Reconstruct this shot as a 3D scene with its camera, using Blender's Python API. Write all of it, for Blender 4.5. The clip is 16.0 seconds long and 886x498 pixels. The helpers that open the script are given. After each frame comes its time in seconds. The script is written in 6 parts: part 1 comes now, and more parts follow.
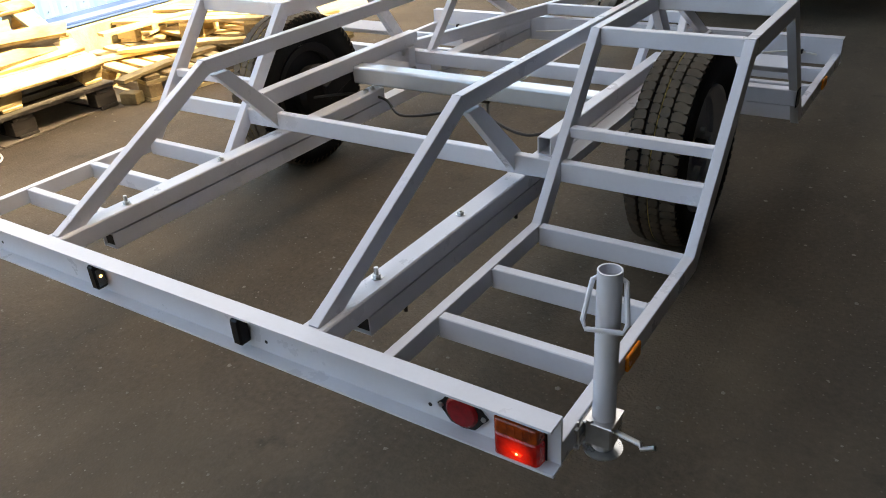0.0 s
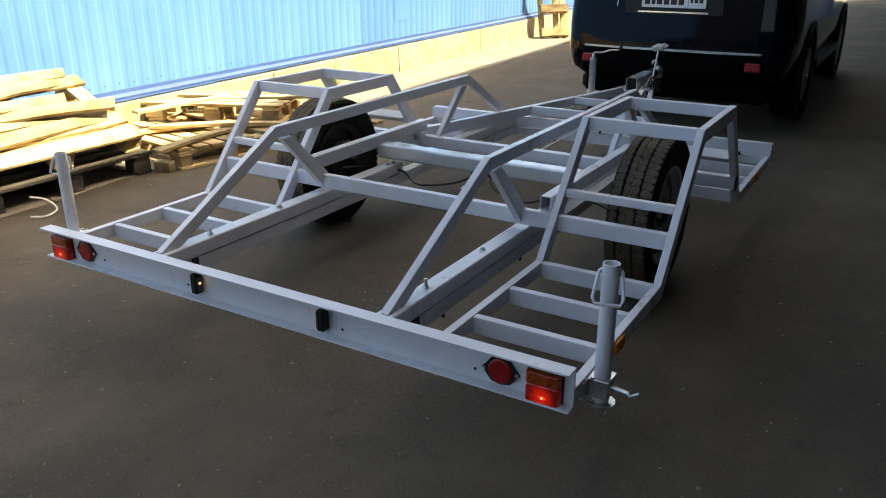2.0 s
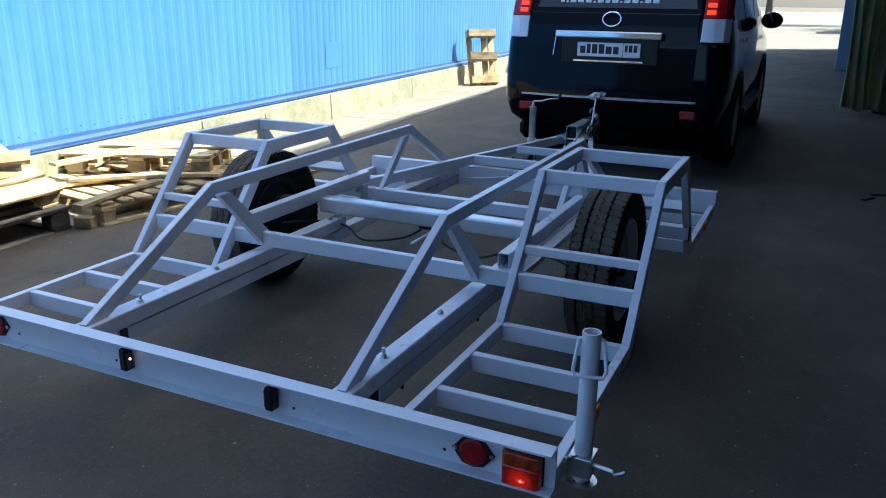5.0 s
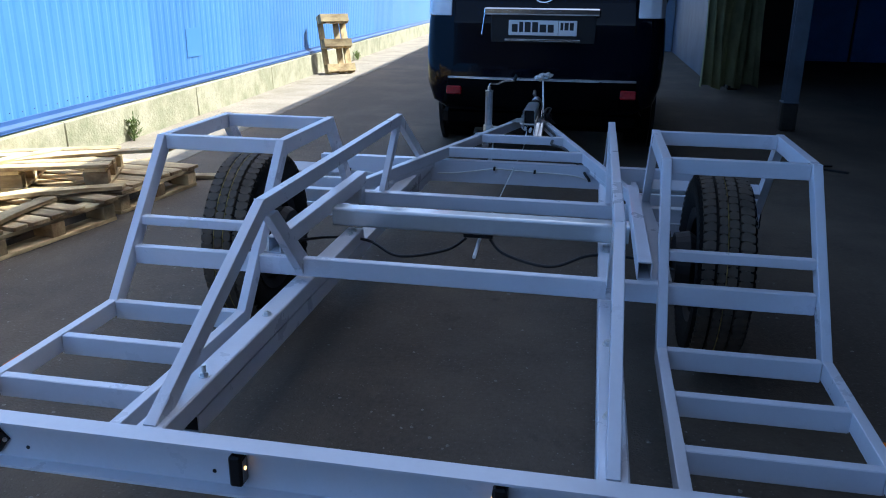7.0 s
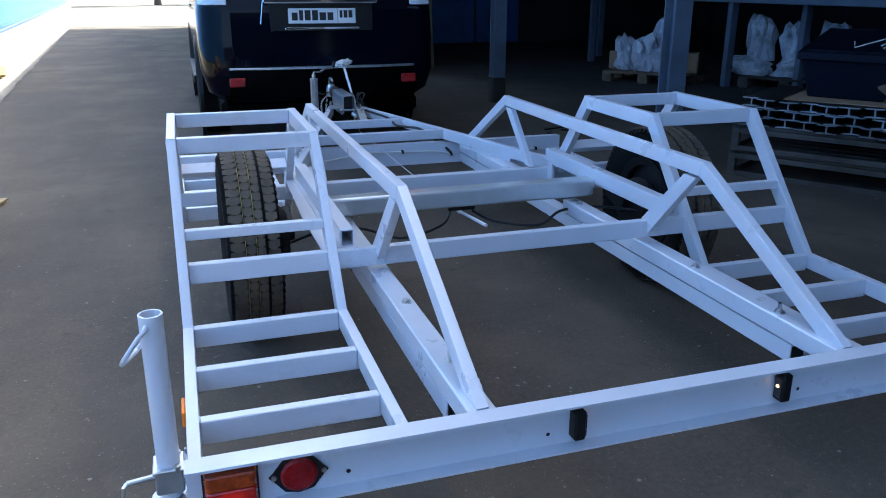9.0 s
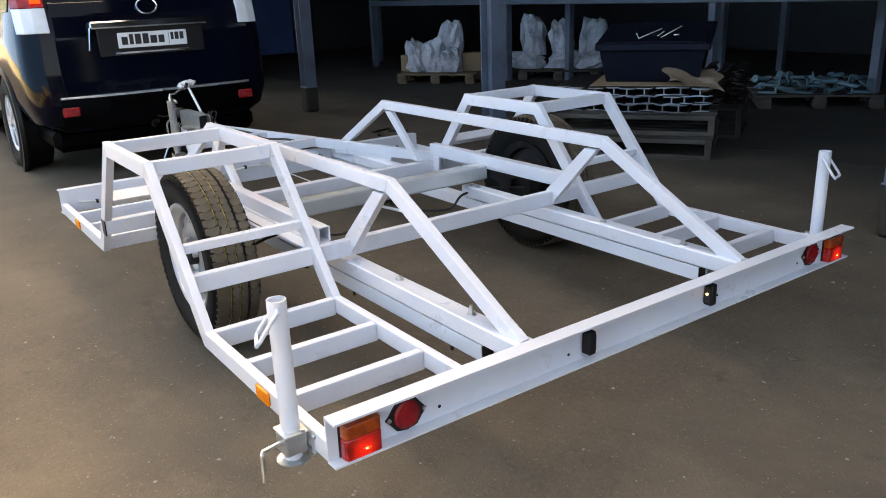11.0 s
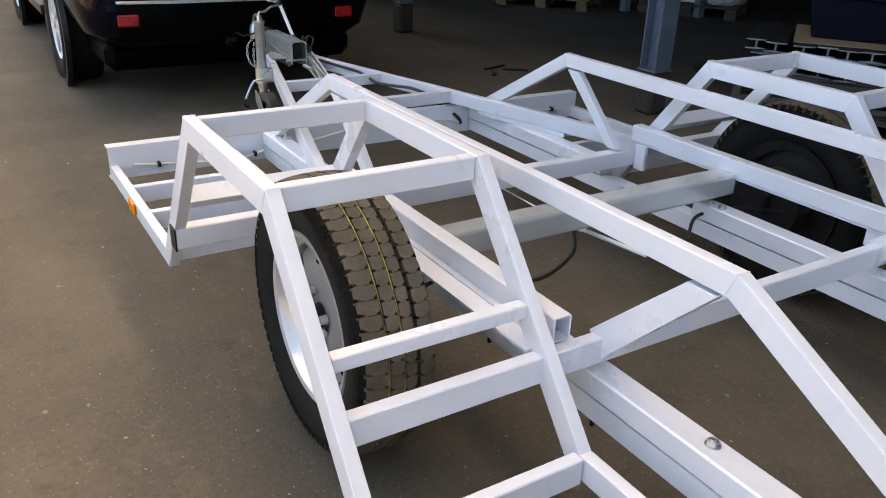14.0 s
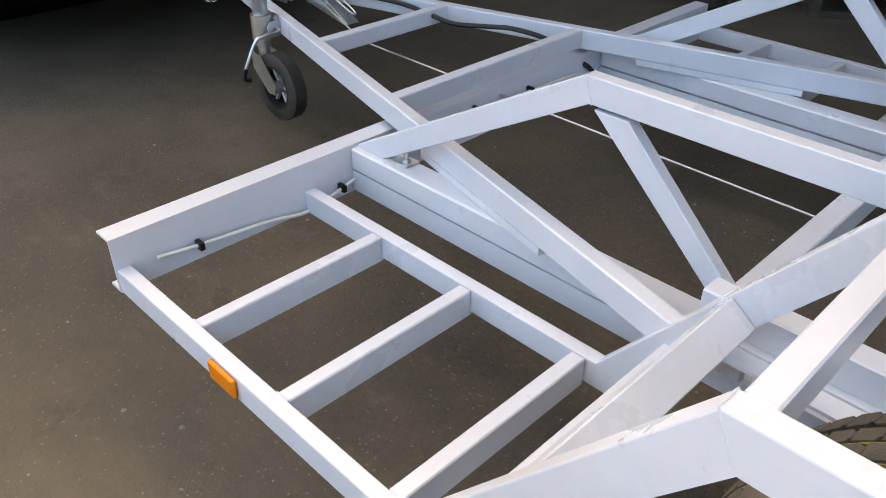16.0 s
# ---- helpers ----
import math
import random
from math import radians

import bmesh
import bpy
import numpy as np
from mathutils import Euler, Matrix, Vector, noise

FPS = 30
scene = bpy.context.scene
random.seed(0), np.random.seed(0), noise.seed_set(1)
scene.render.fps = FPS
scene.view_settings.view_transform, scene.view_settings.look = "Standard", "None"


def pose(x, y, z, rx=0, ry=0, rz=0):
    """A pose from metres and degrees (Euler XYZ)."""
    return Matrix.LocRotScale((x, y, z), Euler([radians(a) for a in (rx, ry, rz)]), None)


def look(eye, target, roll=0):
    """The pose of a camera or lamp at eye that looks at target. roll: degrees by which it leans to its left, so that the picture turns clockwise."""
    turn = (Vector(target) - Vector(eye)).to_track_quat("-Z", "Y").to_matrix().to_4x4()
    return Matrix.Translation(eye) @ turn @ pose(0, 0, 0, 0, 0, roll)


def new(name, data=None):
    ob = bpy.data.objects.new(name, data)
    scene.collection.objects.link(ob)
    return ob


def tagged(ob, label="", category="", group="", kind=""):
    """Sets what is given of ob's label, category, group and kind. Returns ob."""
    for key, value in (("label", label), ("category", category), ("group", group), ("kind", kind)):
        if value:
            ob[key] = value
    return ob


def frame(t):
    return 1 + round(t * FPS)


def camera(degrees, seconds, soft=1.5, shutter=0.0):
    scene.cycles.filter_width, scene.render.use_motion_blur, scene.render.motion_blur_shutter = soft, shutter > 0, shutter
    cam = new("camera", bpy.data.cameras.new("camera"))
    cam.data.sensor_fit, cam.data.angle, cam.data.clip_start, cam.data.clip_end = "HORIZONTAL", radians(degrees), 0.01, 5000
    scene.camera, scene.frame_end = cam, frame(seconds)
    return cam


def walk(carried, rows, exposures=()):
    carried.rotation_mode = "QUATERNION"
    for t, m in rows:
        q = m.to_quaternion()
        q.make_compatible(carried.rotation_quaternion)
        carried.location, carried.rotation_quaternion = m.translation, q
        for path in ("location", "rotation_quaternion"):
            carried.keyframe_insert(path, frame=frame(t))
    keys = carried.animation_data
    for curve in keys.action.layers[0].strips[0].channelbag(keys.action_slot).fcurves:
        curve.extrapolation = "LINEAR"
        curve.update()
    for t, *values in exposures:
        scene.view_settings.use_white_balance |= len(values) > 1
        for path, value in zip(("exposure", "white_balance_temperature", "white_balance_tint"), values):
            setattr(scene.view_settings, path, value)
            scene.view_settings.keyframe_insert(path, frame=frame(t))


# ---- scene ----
cam = camera(58.9, 16.0, soft=1.0)
PATH = [
    (0, (1.646, -1.064, 1.388), (0.636, 0.373, 0.433), -4.2),
    (0.5, (1.75, -1.323, 1.397), (0.72, 0.167, 0.55), -0.3),
    (1, (1.796, -1.557, 1.404), (0.786, -0.018, 0.621), 0.6),
    (1.5, (1.773, -1.745, 1.441), (0.858, -0.153, 0.648), -0.8),
    (2, (1.798, -1.795, 1.443), (0.841, -0.192, 0.726), -0.0),
    (2.5, (1.805, -1.8, 1.443), (0.838, -0.194, 0.745), 0.9),
    (3, (1.804, -1.795, 1.446), (0.842, -0.18, 0.766), 0.5),
    (3.5, (1.799, -1.794, 1.435), (0.854, -0.17, 0.75), 0.9),
    (4, (1.802, -1.786, 1.429), (0.83, -0.155, 0.8), 1.3),
    (4.2, (1.783, -1.776, 1.444), (0.829, -0.129, 0.83), 1.1),
    (6.3, (0.975, -1.507, 1.401), (0.321, 0.275, 0.768), 1.5),
    (6.5, (0.817, -1.501, 1.379), (0.128, 0.278, 0.779), 0.6),
    (7, (0.42, -1.396, 1.316), (0.069, 0.47, 0.688), 0.6),
    (7.5, (0.07, -1.381, 1.29), (-0.025, 0.497, 0.609), 3.0),
    (8, (-0.326, -1.476, 1.321), (-0.128, 0.396, 0.647), 2.5),
    (8.5, (-0.685, -1.4, 1.281), (-0.32, 0.43, 0.56), -0.8),
    (9, (-1.081, -1.438, 1.277), (-0.489, 0.362, 0.638), 0.2),
    (9.5, (-1.451, -1.44, 1.3), (-0.522, 0.212, 0.662), 2.7),
    (9.7, (-1.497, -1.457, 1.296), (-0.582, 0.221, 0.708), -0.9),
    (11.8, (-1.971, -1.51, 1.341), (-0.832, -0.001, 0.689), -1.3),
    (12, (-1.874, -1.431, 1.331), (-0.76, 0.09, 0.664), -1.8),
    (12.5, (-1.758, -1.222, 1.325), (-0.69, 0.321, 0.631), 0.8),
    (13, (-1.721, -0.856, 1.318), (-0.606, 0.628, 0.573), 0.5),
    (13.5, (-1.669, -0.498, 1.299), (-0.63, 1.033, 0.539), -0.7),
    (14, (-1.587, -0.07, 1.304), (-0.61, 1.466, 0.474), 2.2),
    (14.5, (-1.618, 0.385, 1.313), (-0.535, 1.859, 0.505), 0.8),
    (15, (-1.566, 0.821, 1.28), (-0.508, 2.309, 0.462), -0.1),
    (15.5, (-1.538, 1.271, 1.247), (-0.505, 2.697, 0.299), 1.7),
    (16, (-1.595, 1.634, 1.222), (-0.415, 2.808, 0.113), 0.6),
]
EXPOSURES = [
    (0.0, 3.12, 12200, 6), (0.5, 3.04, 12100, 5), (1.0, 2.78, 11700, 4), (1.7, 2.58, 10700, 3), (2.2, 2.38, 8800, 0), (3.0, 2.22, 7600, -2), (3.5, 2.16, 6600, -3), (4.2, 2.14, 6100, -3), (6.3, 2.14, 5600, 0), (7.0, 1.92, 5700, 2), (7.5, 1.96, 5800, 2),
    (8.0, 2.20, 5850, 2), (8.5, 2.42, 5800, 1), (9.0, 2.64, 5950, 0), (9.7, 3.14, 8200, 1), (11.8, 3.42, 12100, 8), (12.5, 3.40, 12300, 8), (13.2, 3.22, 12200, 8), (14.5, 3.20, 11700, 8), (15.5, 3.26, 11500, 8), (16.0, 2.98, 10900, 6),
]
walk(cam, [(t, look(eye, target, roll)) for t, eye, target, roll in PATH], EXPOSURES)

# ---- world and sun ----
SUN_AZ, SUN_EL = 37.0, 47.0      # degrees: from the x axis towards y, and above the ground
world = bpy.data.worlds.new("world")
scene.world = world
world.use_nodes = True
wn = world.node_tree
sky = wn.nodes.new("ShaderNodeTexSky")
sky.sky_type = "NISHITA"
sky.sun_disc = False
sky.sun_elevation = radians(SUN_EL)
sky.sun_rotation = radians(90 - SUN_AZ)
sky.dust_density = 3.5
sky.air_density = 0.5
wn.links.new(sky.outputs[0], wn.nodes["Background"].inputs[0])
wn.nodes["Background"].inputs[1].default_value = 0.13
sun_data = bpy.data.lights.new("sun", "SUN")
sun_data.energy, sun_data.angle, sun_data.color = 4.0, radians(0.5), (1.0, 0.93, 0.82)
sun = new("sun", sun_data)
sd = Vector((math.cos(radians(SUN_AZ)) * math.cos(radians(SUN_EL)), math.sin(radians(SUN_AZ)) * math.cos(radians(SUN_EL)), math.sin(radians(SUN_EL))))
sun.matrix_world = look(sd * 40, (0, 0, 0))


# ---- materials ----
def mat(name, color, rough=0.5, metal=0.0, grain=None, vary=0.15, bump=0.0, bump_scale=200.0, dark=None, dark_scale=3.0, dark_amount=0.5,
        coat=0.0, spec=0.5, rnd=0.0, rough_vary=0.1):
    """A surface with fine grain, larger stains, uneven gloss and fine relief, all at real size."""
    m = bpy.data.materials.new(name)
    m.use_nodes = True
    nt = m.node_tree
    b = nt.nodes["Principled BSDF"]
    b.inputs["Metallic"].default_value = metal
    b.inputs["Specular IOR Level"].default_value = spec
    b.inputs["Coat Weight"].default_value = coat
    b.inputs["Coat Roughness"].default_value = 0.05
    co = nt.nodes.new("ShaderNodeTexCoord")
    n1 = nt.nodes.new("ShaderNodeTexNoise")
    n1.inputs["Scale"].default_value = grain or 60.0
    n1.inputs["Detail"].default_value = 6
    nt.links.new(co.outputs["Object"], n1.inputs["Vector"])
    n2 = nt.nodes.new("ShaderNodeTexNoise")
    n2.inputs["Scale"].default_value = dark_scale
    n2.inputs["Detail"].default_value = 5
    n2.inputs["Roughness"].default_value = 0.65
    nt.links.new(co.outputs["Object"], n2.inputs["Vector"])
    ramp = nt.nodes.new("ShaderNodeMapRange")
    ramp.inputs[1].default_value, ramp.inputs[2].default_value = 0.42, 0.68
    nt.links.new(n2.outputs["Fac"], ramp.inputs[0])
    mix1 = nt.nodes.new("ShaderNodeMix")
    mix1.data_type = "RGBA"
    lo = [c * (1 - vary) for c in color]
    hi = [min(1, c * (1 + vary)) for c in color]
    mix1.inputs[6].default_value = (*lo, 1)
    mix1.inputs[7].default_value = (*hi, 1)
    nt.links.new(n1.outputs["Fac"], mix1.inputs[0])
    mix2 = nt.nodes.new("ShaderNodeMix")
    mix2.data_type = "RGBA"
    mix2.inputs[7].default_value = (*(dark or [c * 0.6 for c in color]), 1)
    am = nt.nodes.new("ShaderNodeMath")
    am.operation = "MULTIPLY"
    am.inputs[1].default_value = dark_amount
    nt.links.new(ramp.outputs[0], am.inputs[0])
    nt.links.new(am.outputs[0], mix2.inputs[0])
    nt.links.new(mix1.outputs[2], mix2.inputs[6])
    last = mix2.outputs[2]
    if rnd:
        oi = nt.nodes.new("ShaderNodeObjectInfo")
        hv = nt.nodes.new("ShaderNodeHueSaturation")
        mr = nt.nodes.new("ShaderNodeMapRange")
        mr.inputs[3].default_value, mr.inputs[4].default_value = 1 - rnd, 1 + rnd
        nt.links.new(oi.outputs["Random"], mr.inputs[0])
        nt.links.new(mr.outputs[0], hv.inputs["Value"])
        nt.links.new(last, hv.inputs["Color"])
        last = hv.outputs[0]
    nt.links.new(last, b.inputs["Base Color"])
    rr = nt.nodes.new("ShaderNodeMapRange")
    rr.inputs[3].default_value, rr.inputs[4].default_value = max(0.02, rough - rough_vary), min(1, rough + rough_vary)
    nt.links.new(n2.outputs["Fac"], rr.inputs[0])
    nt.links.new(rr.outputs[0], b.inputs["Roughness"])
    if bump:
        n3 = nt.nodes.new("ShaderNodeTexNoise")
        n3.inputs["Scale"].default_value = bump_scale
        n3.inputs["Detail"].default_value = 4
        nt.links.new(co.outputs["Object"], n3.inputs["Vector"])
        bp = nt.nodes.new("ShaderNodeBump")
        bp.inputs["Strength"].default_value = bump
        bp.inputs["Distance"].default_value = 0.01
        nt.links.new(n3.outputs["Fac"], bp.inputs["Height"])
        nt.links.new(bp.outputs[0], b.inputs["Normal"])
    return m


def glow(name, color, strength, base):
    m = mat(name, base, 0.15)
    b = m.node_tree.nodes["Principled BSDF"]
    b.inputs["Emission Color"].default_value = (*color, 1)
    b.inputs["Emission Strength"].default_value = strength
    return m


def tail_lens_mat():
    """Ribbed red lens, lit from within round its bulb."""
    m = mat("lit_tail_lens", (0.40, 0.009, 0.007), 0.10, 0, 60.0, 0.25, 0.3, 160.0, (0.13, 0.002, 0.003), 26.0, 0.8, spec=0.5, coat=0.5)
    nt = m.node_tree
    b = nt.nodes["Principled BSDF"]
    co = nt.nodes.new("ShaderNodeTexCoord")
    ab = nt.nodes.new("ShaderNodeVectorMath")
    ab.operation = "ABSOLUTE"
    nt.links.new(co.outputs["Object"], ab.inputs[0])
    dist = nt.nodes.new("ShaderNodeVectorMath")
    dist.operation = "DISTANCE"
    dist.inputs[1].default_value = (1.066, 0.04, 0.279)
    nt.links.new(ab.outputs[0], dist.inputs[0])
    mr = nt.nodes.new("ShaderNodeMapRange")
    mr.interpolation_type = "SMOOTHSTEP"
    mr.inputs[1].default_value, mr.inputs[2].default_value = 0.045, 0.006
    mr.inputs[3].default_value, mr.inputs[4].default_value = 0.004, 0.075
    nt.links.new(dist.outputs["Value"], mr.inputs[0])
    nt.links.new(mr.outputs[0], b.inputs["Emission Strength"])
    b.inputs["Emission Color"].default_value = (1.0, 0.02, 0.012, 1)
    return m


def wood_mat(name, color, dark, rnd=0.25):
    """Rough sawn boards with grain along their length and grey weathering."""
    m = mat(name, color, 0.8, 0, 30.0, 0.38, 0.5, 60.0, dark, 4.0, 0.95, rnd=rnd, spec=0.25)
    nt = m.node_tree
    for n in nt.nodes:
        if n.bl_idname == "ShaderNodeTexNoise":
            mp = nt.nodes.new("ShaderNodeMapping")
            mp.inputs["Scale"].default_value = (0.08, 1.0, 1.0) if n.inputs["Scale"].default_value > 5 else (0.6, 1, 1)
            src = n.inputs["Vector"].links[0].from_socket
            nt.links.new(src, mp.inputs[0])
            nt.links.new(mp.outputs[0], n.inputs["Vector"])
    return m


def asphalt_mat():
    """Worn asphalt: tyre-polished dark lanes and brown dust in drifts, speckled with fine pale stone."""
    m = mat("asphalt", (0.086, 0.068, 0.051), 0.86, 0, 55.0, 0.45, 0.45, 110.0, (0.165, 0.128, 0.090), 0.9, 0.75, spec=0.25)
    nt = m.node_tree
    b = nt.nodes["Principled BSDF"]
    co = next(n for n in nt.nodes if n.bl_idname == "ShaderNodeTexCoord")
    last = b.inputs["Base Color"].links[0].from_socket

    def layer(node, lo, hi, color, amount):
        nonlocal last
        mr = nt.nodes.new("ShaderNodeMapRange")
        mr.inputs[1].default_value, mr.inputs[2].default_value = lo, hi
        mr.inputs[4].default_value = amount
        nt.links.new(node, mr.inputs[0])
        mx = nt.nodes.new("ShaderNodeMix")
        mx.data_type = "RGBA"
        mx.inputs[7].default_value = (*color, 1)
        nt.links.new(mr.outputs[0], mx.inputs[0])
        nt.links.new(last, mx.inputs[6])
        last = mx.outputs[2]

    def noise_node(scale, stretch, detail=6, rough=0.6):
        mp = nt.nodes.new("ShaderNodeMapping")
        mp.inputs["Scale"].default_value = stretch
        nt.links.new(co.outputs["Object"], mp.inputs[0])
        n = nt.nodes.new("ShaderNodeTexNoise")
        n.inputs["Scale"].default_value, n.inputs["Detail"].default_value, n.inputs["Roughness"].default_value = scale, detail, rough
        nt.links.new(mp.outputs[0], n.inputs["Vector"])
        return n.outputs["Fac"]

    layer(noise_node(0.9, (1.0, 0.25, 1.0)), 0.46, 0.66, (0.052, 0.045, 0.037), 0.6)
    layer(noise_node(6.5, (1.0, 0.6, 1.0), 8, 0.7), 0.56, 0.74, (0.145, 0.114, 0.082), 0.55)
    layer(noise_node(4.2, (1.0, 1.0, 1.0), 7, 0.7), 0.60, 0.72, (0.038, 0.032, 0.028), 0.6)
    # shade painted into the asphalt towards the shed, with an uneven edge
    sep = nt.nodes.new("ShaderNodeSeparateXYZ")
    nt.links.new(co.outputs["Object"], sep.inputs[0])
    shed_shade = nt.nodes.new("ShaderNodeMath")
    shed_shade.operation = "MULTIPLY_ADD"
    shed_shade.inputs[1].default_value = 2.2
    nt.links.new(noise_node(0.8, (1.0, 1.0, 1.0), 5, 0.6), shed_shade.inputs[0])
    nt.links.new(sep.outputs["X"], shed_shade.inputs[2])
    layer(shed_shade.outputs[0], 3.5, 5.0, (0.033, 0.031, 0.027), 0.95)
    vo = nt.nodes.new("ShaderNodeTexVoronoi")
    vo.inputs["Scale"].default_value = 46.0
    nt.links.new(co.outputs["Object"], vo.inputs["Vector"])
    layer(vo.outputs["Distance"], 0.17, 0.10, (0.20, 0.175, 0.14), 0.5)
    nt.links.new(last, b.inputs["Base Color"])
    return m


M = {}
M["paint"] = mat("grey_paint", (0.64, 0.645, 0.69), 0.30, 0, 90.0, 0.04, 0.05, 350.0, (0.54, 0.545, 0.575), 5.0, 0.35, spec=0.5, coat=0.15)
M["galv"] = mat("galvanised_steel", (0.55, 0.58, 0.60), 0.30, 0.8, 26.0, 0.15, 0.05, 120.0, (0.34, 0.36, 0.38), 12.0, 0.7)
M["axle"] = mat("bright_galvanised_steel", (0.68, 0.70, 0.71), 0.24, 0.55, 26.0, 0.08, 0.0, 90.0, (0.56, 0.59, 0.60), 14.0, 0.35, rough_vary=0.03)
M["zinc"] = mat("zinc_plate", (0.62, 0.63, 0.63), 0.36, 1.0, 40.0, 0.08, 0.03, 200.0, (0.45, 0.44, 0.40), 12.0, 0.4)
M["chrome"] = mat("chrome", (0.85, 0.85, 0.86), 0.08, 1.0, 20.0, 0.02, rough_vary=0.04)
M["rubber"] = mat("tyre_rubber", (0.010, 0.0098, 0.0095), 0.75, 0, 30.0, 0.2, 0.2, 300.0, (0.020, 0.018, 0.016), 6.0, 0.5, spec=0.13)
M["tread"] = mat("tread_rubber", (0.072, 0.059, 0.045), 0.8, 0, 30.0, 0.3, 0.3, 240.0, (0.165, 0.130, 0.092), 5.0, 0.75, spec=0.3)
M["castor"] = mat("castor_rubber", (0.034, 0.029, 0.026), 0.5, 0, 30.0, 0.25, 0.1, 200.0, (0.075, 0.062, 0.052), 9.0, 0.7, spec=0.4)
M["tyreline"] = mat("yellow_tread_line", (0.44, 0.32, 0.075), 0.7, 0, 40.0, 0.3, dark=(0.10, 0.08, 0.05), dark_scale=14.0, dark_amount=1.0)
M["rim"] = mat("silver_wheel_paint", (0.50, 0.50, 0.52), 0.33, 0.4, 60.0, 0.05, 0.03, 200.0, (0.4, 0.4, 0.4), 8.0, 0.3)
M["black"] = mat("black_plastic", (0.008, 0.008, 0.009), 0.45, 0, 80.0, 0.2, 0.05, spec=0.3)
M["blackmetal"] = mat("black_steel", (0.010, 0.010, 0.011), 0.55, 0.0, 60.0, 0.25, 0.1, dark=(0.028, 0.022, 0.018), dark_scale=12.0, spec=0.25)
M["redlens"] = mat("red_lens", (0.33, 0.005, 0.010), 0.12, 0, 120.0, 0.3, 0.25, 400.0, (0.12, 0.002, 0.004), 24.0, 0.75, spec=0.45)
M["redglow"] = glow("lit_red_lens", (1.0, 0.06, 0.015), 0.25, (0.55, 0.02, 0.01))
M["litlens"] = tail_lens_mat()
M["bulb"] = glow("lit_bulb", (1.0, 0.56, 0.20), 0.9, (1.0, 0.6, 0.3))
M["redbulb"] = glow("lit_red_spot", (1.0, 0.05, 0.03), 0.2, (0.8, 0.05, 0.02))
M["amber"] = mat("amber_lens", (0.48, 0.060, 0.007), 0.10, 0, 60.0, 0.25, 0.3, 160.0, (0.14, 0.012, 0.003), 26.0, 0.8, spec=0.5, coat=0.5)
M["orange"] = mat("orange_reflector", (0.95, 0.23, 0.012), 0.25, 0, 400.0, 0.12, 0.3, 900.0, dark_amount=0.15, spec=0.35)
M["clear"] = mat("clear_lens", (0.70, 0.72, 0.75), 0.08, 0.1, 200.0, 0.1, 0.3, 500.0, coat=0.8)
M["cable"] = mat("black_cable", (0.012, 0.012, 0.012), 0.5)
M["whitecable"] = mat("white_cable", (0.72, 0.70, 0.64), 0.5, 0, 50.0, 0.1)
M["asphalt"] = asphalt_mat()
# dark tone carries the shed's shade in its colour
M["shedfloor"] = mat("shade_dark_concrete", (0.040, 0.036, 0.031), 0.88, 0, 40.0, 0.35, 0.3, 90.0, (0.020, 0.018, 0.016), 0.9, 0.7, spec=0.3)
M["concrete"] = mat("plinth_concrete", (0.27, 0.25, 0.175), 0.9, 0, 22.0, 0.3, 0.6, 40.0, (0.13, 0.135, 0.075), 2.8, 0.85)
# asphalt's sunlit tone: lighter than the yard to stand for direct sun
M["sun_strip"] = mat("sunlit_ground_tone", (0.215, 0.185, 0.148), 0.92, 0, 30.0, 0.3, 0.5, 60.0, (0.14, 0.118, 0.09), 1.6, 0.8, spec=0.25)
M["bluewall"] = mat("blue_sheet_paint", (0.055, 0.155, 0.395), 0.36, 0, 8.0, 0.06, 0.55, 2.2, (0.076, 0.188, 0.435), 0.8, 0.8, spec=0.45, rnd=0.10)
M["bluetrim"] = mat("blue_flashing_paint", (0.022, 0.060, 0.18), 0.42, 0, 8.0, 0.08, 0.05, 20.0, (0.03, 0.08, 0.22), 3.0, 0.6)
M["bluecol"] = mat("blue_grey_column_paint", (0.095, 0.122, 0.165), 0.5, 0, 30.0, 0.12, 0.06, 90.0, (0.055, 0.065, 0.08), 3.0, 0.6)
M["facade"] = mat("dark_toned_blue_sheet", (0.035, 0.05, 0.08), 0.5, 0, 20.0, 0.1, 0.05, 60.0, (0.025, 0.035, 0.055), 2.0, 0.5)
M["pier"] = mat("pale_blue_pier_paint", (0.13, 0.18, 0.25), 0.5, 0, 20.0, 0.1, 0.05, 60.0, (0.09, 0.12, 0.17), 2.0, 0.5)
M["wood"] = wood_mat("pallet_wood", (0.52, 0.40, 0.215), (0.15, 0.085, 0.038), 0.40)
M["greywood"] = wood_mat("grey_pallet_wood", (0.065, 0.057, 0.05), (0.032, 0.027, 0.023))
# near-black copy of the grey timber, painting the shade behind the stack
M["darkwood"] = wood_mat("shade_black_timber", (0.022, 0.019, 0.017), (0.012, 0.010, 0.009))
M["oldwood"] = wood_mat("old_pallet_wood", (0.15, 0.11, 0.075), (0.07, 0.055, 0.04))
M["carpaint"] = mat("black_car_paint", (0.0010, 0.0020, 0.0065), 0.08, 0.0, 60.0, 0.1, coat=0.0, spec=0.15, rough_vary=0.03, dark=(0.004, 0.004, 0.004), dark_scale=4.0, dark_amount=0.2)
M["carlow"] = mat("black_bumper", (0.001, 0.001, 0.0013), 0.5, 0, 60.0, 0.2, spec=0.03)
M["cartyre"] = mat("car_tyre_rubber", (0.006, 0.006, 0.006), 0.7, 0, 40.0, 0.2, 0.1, dark=(0.010, 0.009, 0.008), dark_scale=6.0, spec=0.12)
M["carglass"] = mat("tinted_glass", (0.008, 0.010, 0.012), 0.05, 0, 60.0, 0.1, spec=0.7, coat=0.5, rough_vary=0.02)
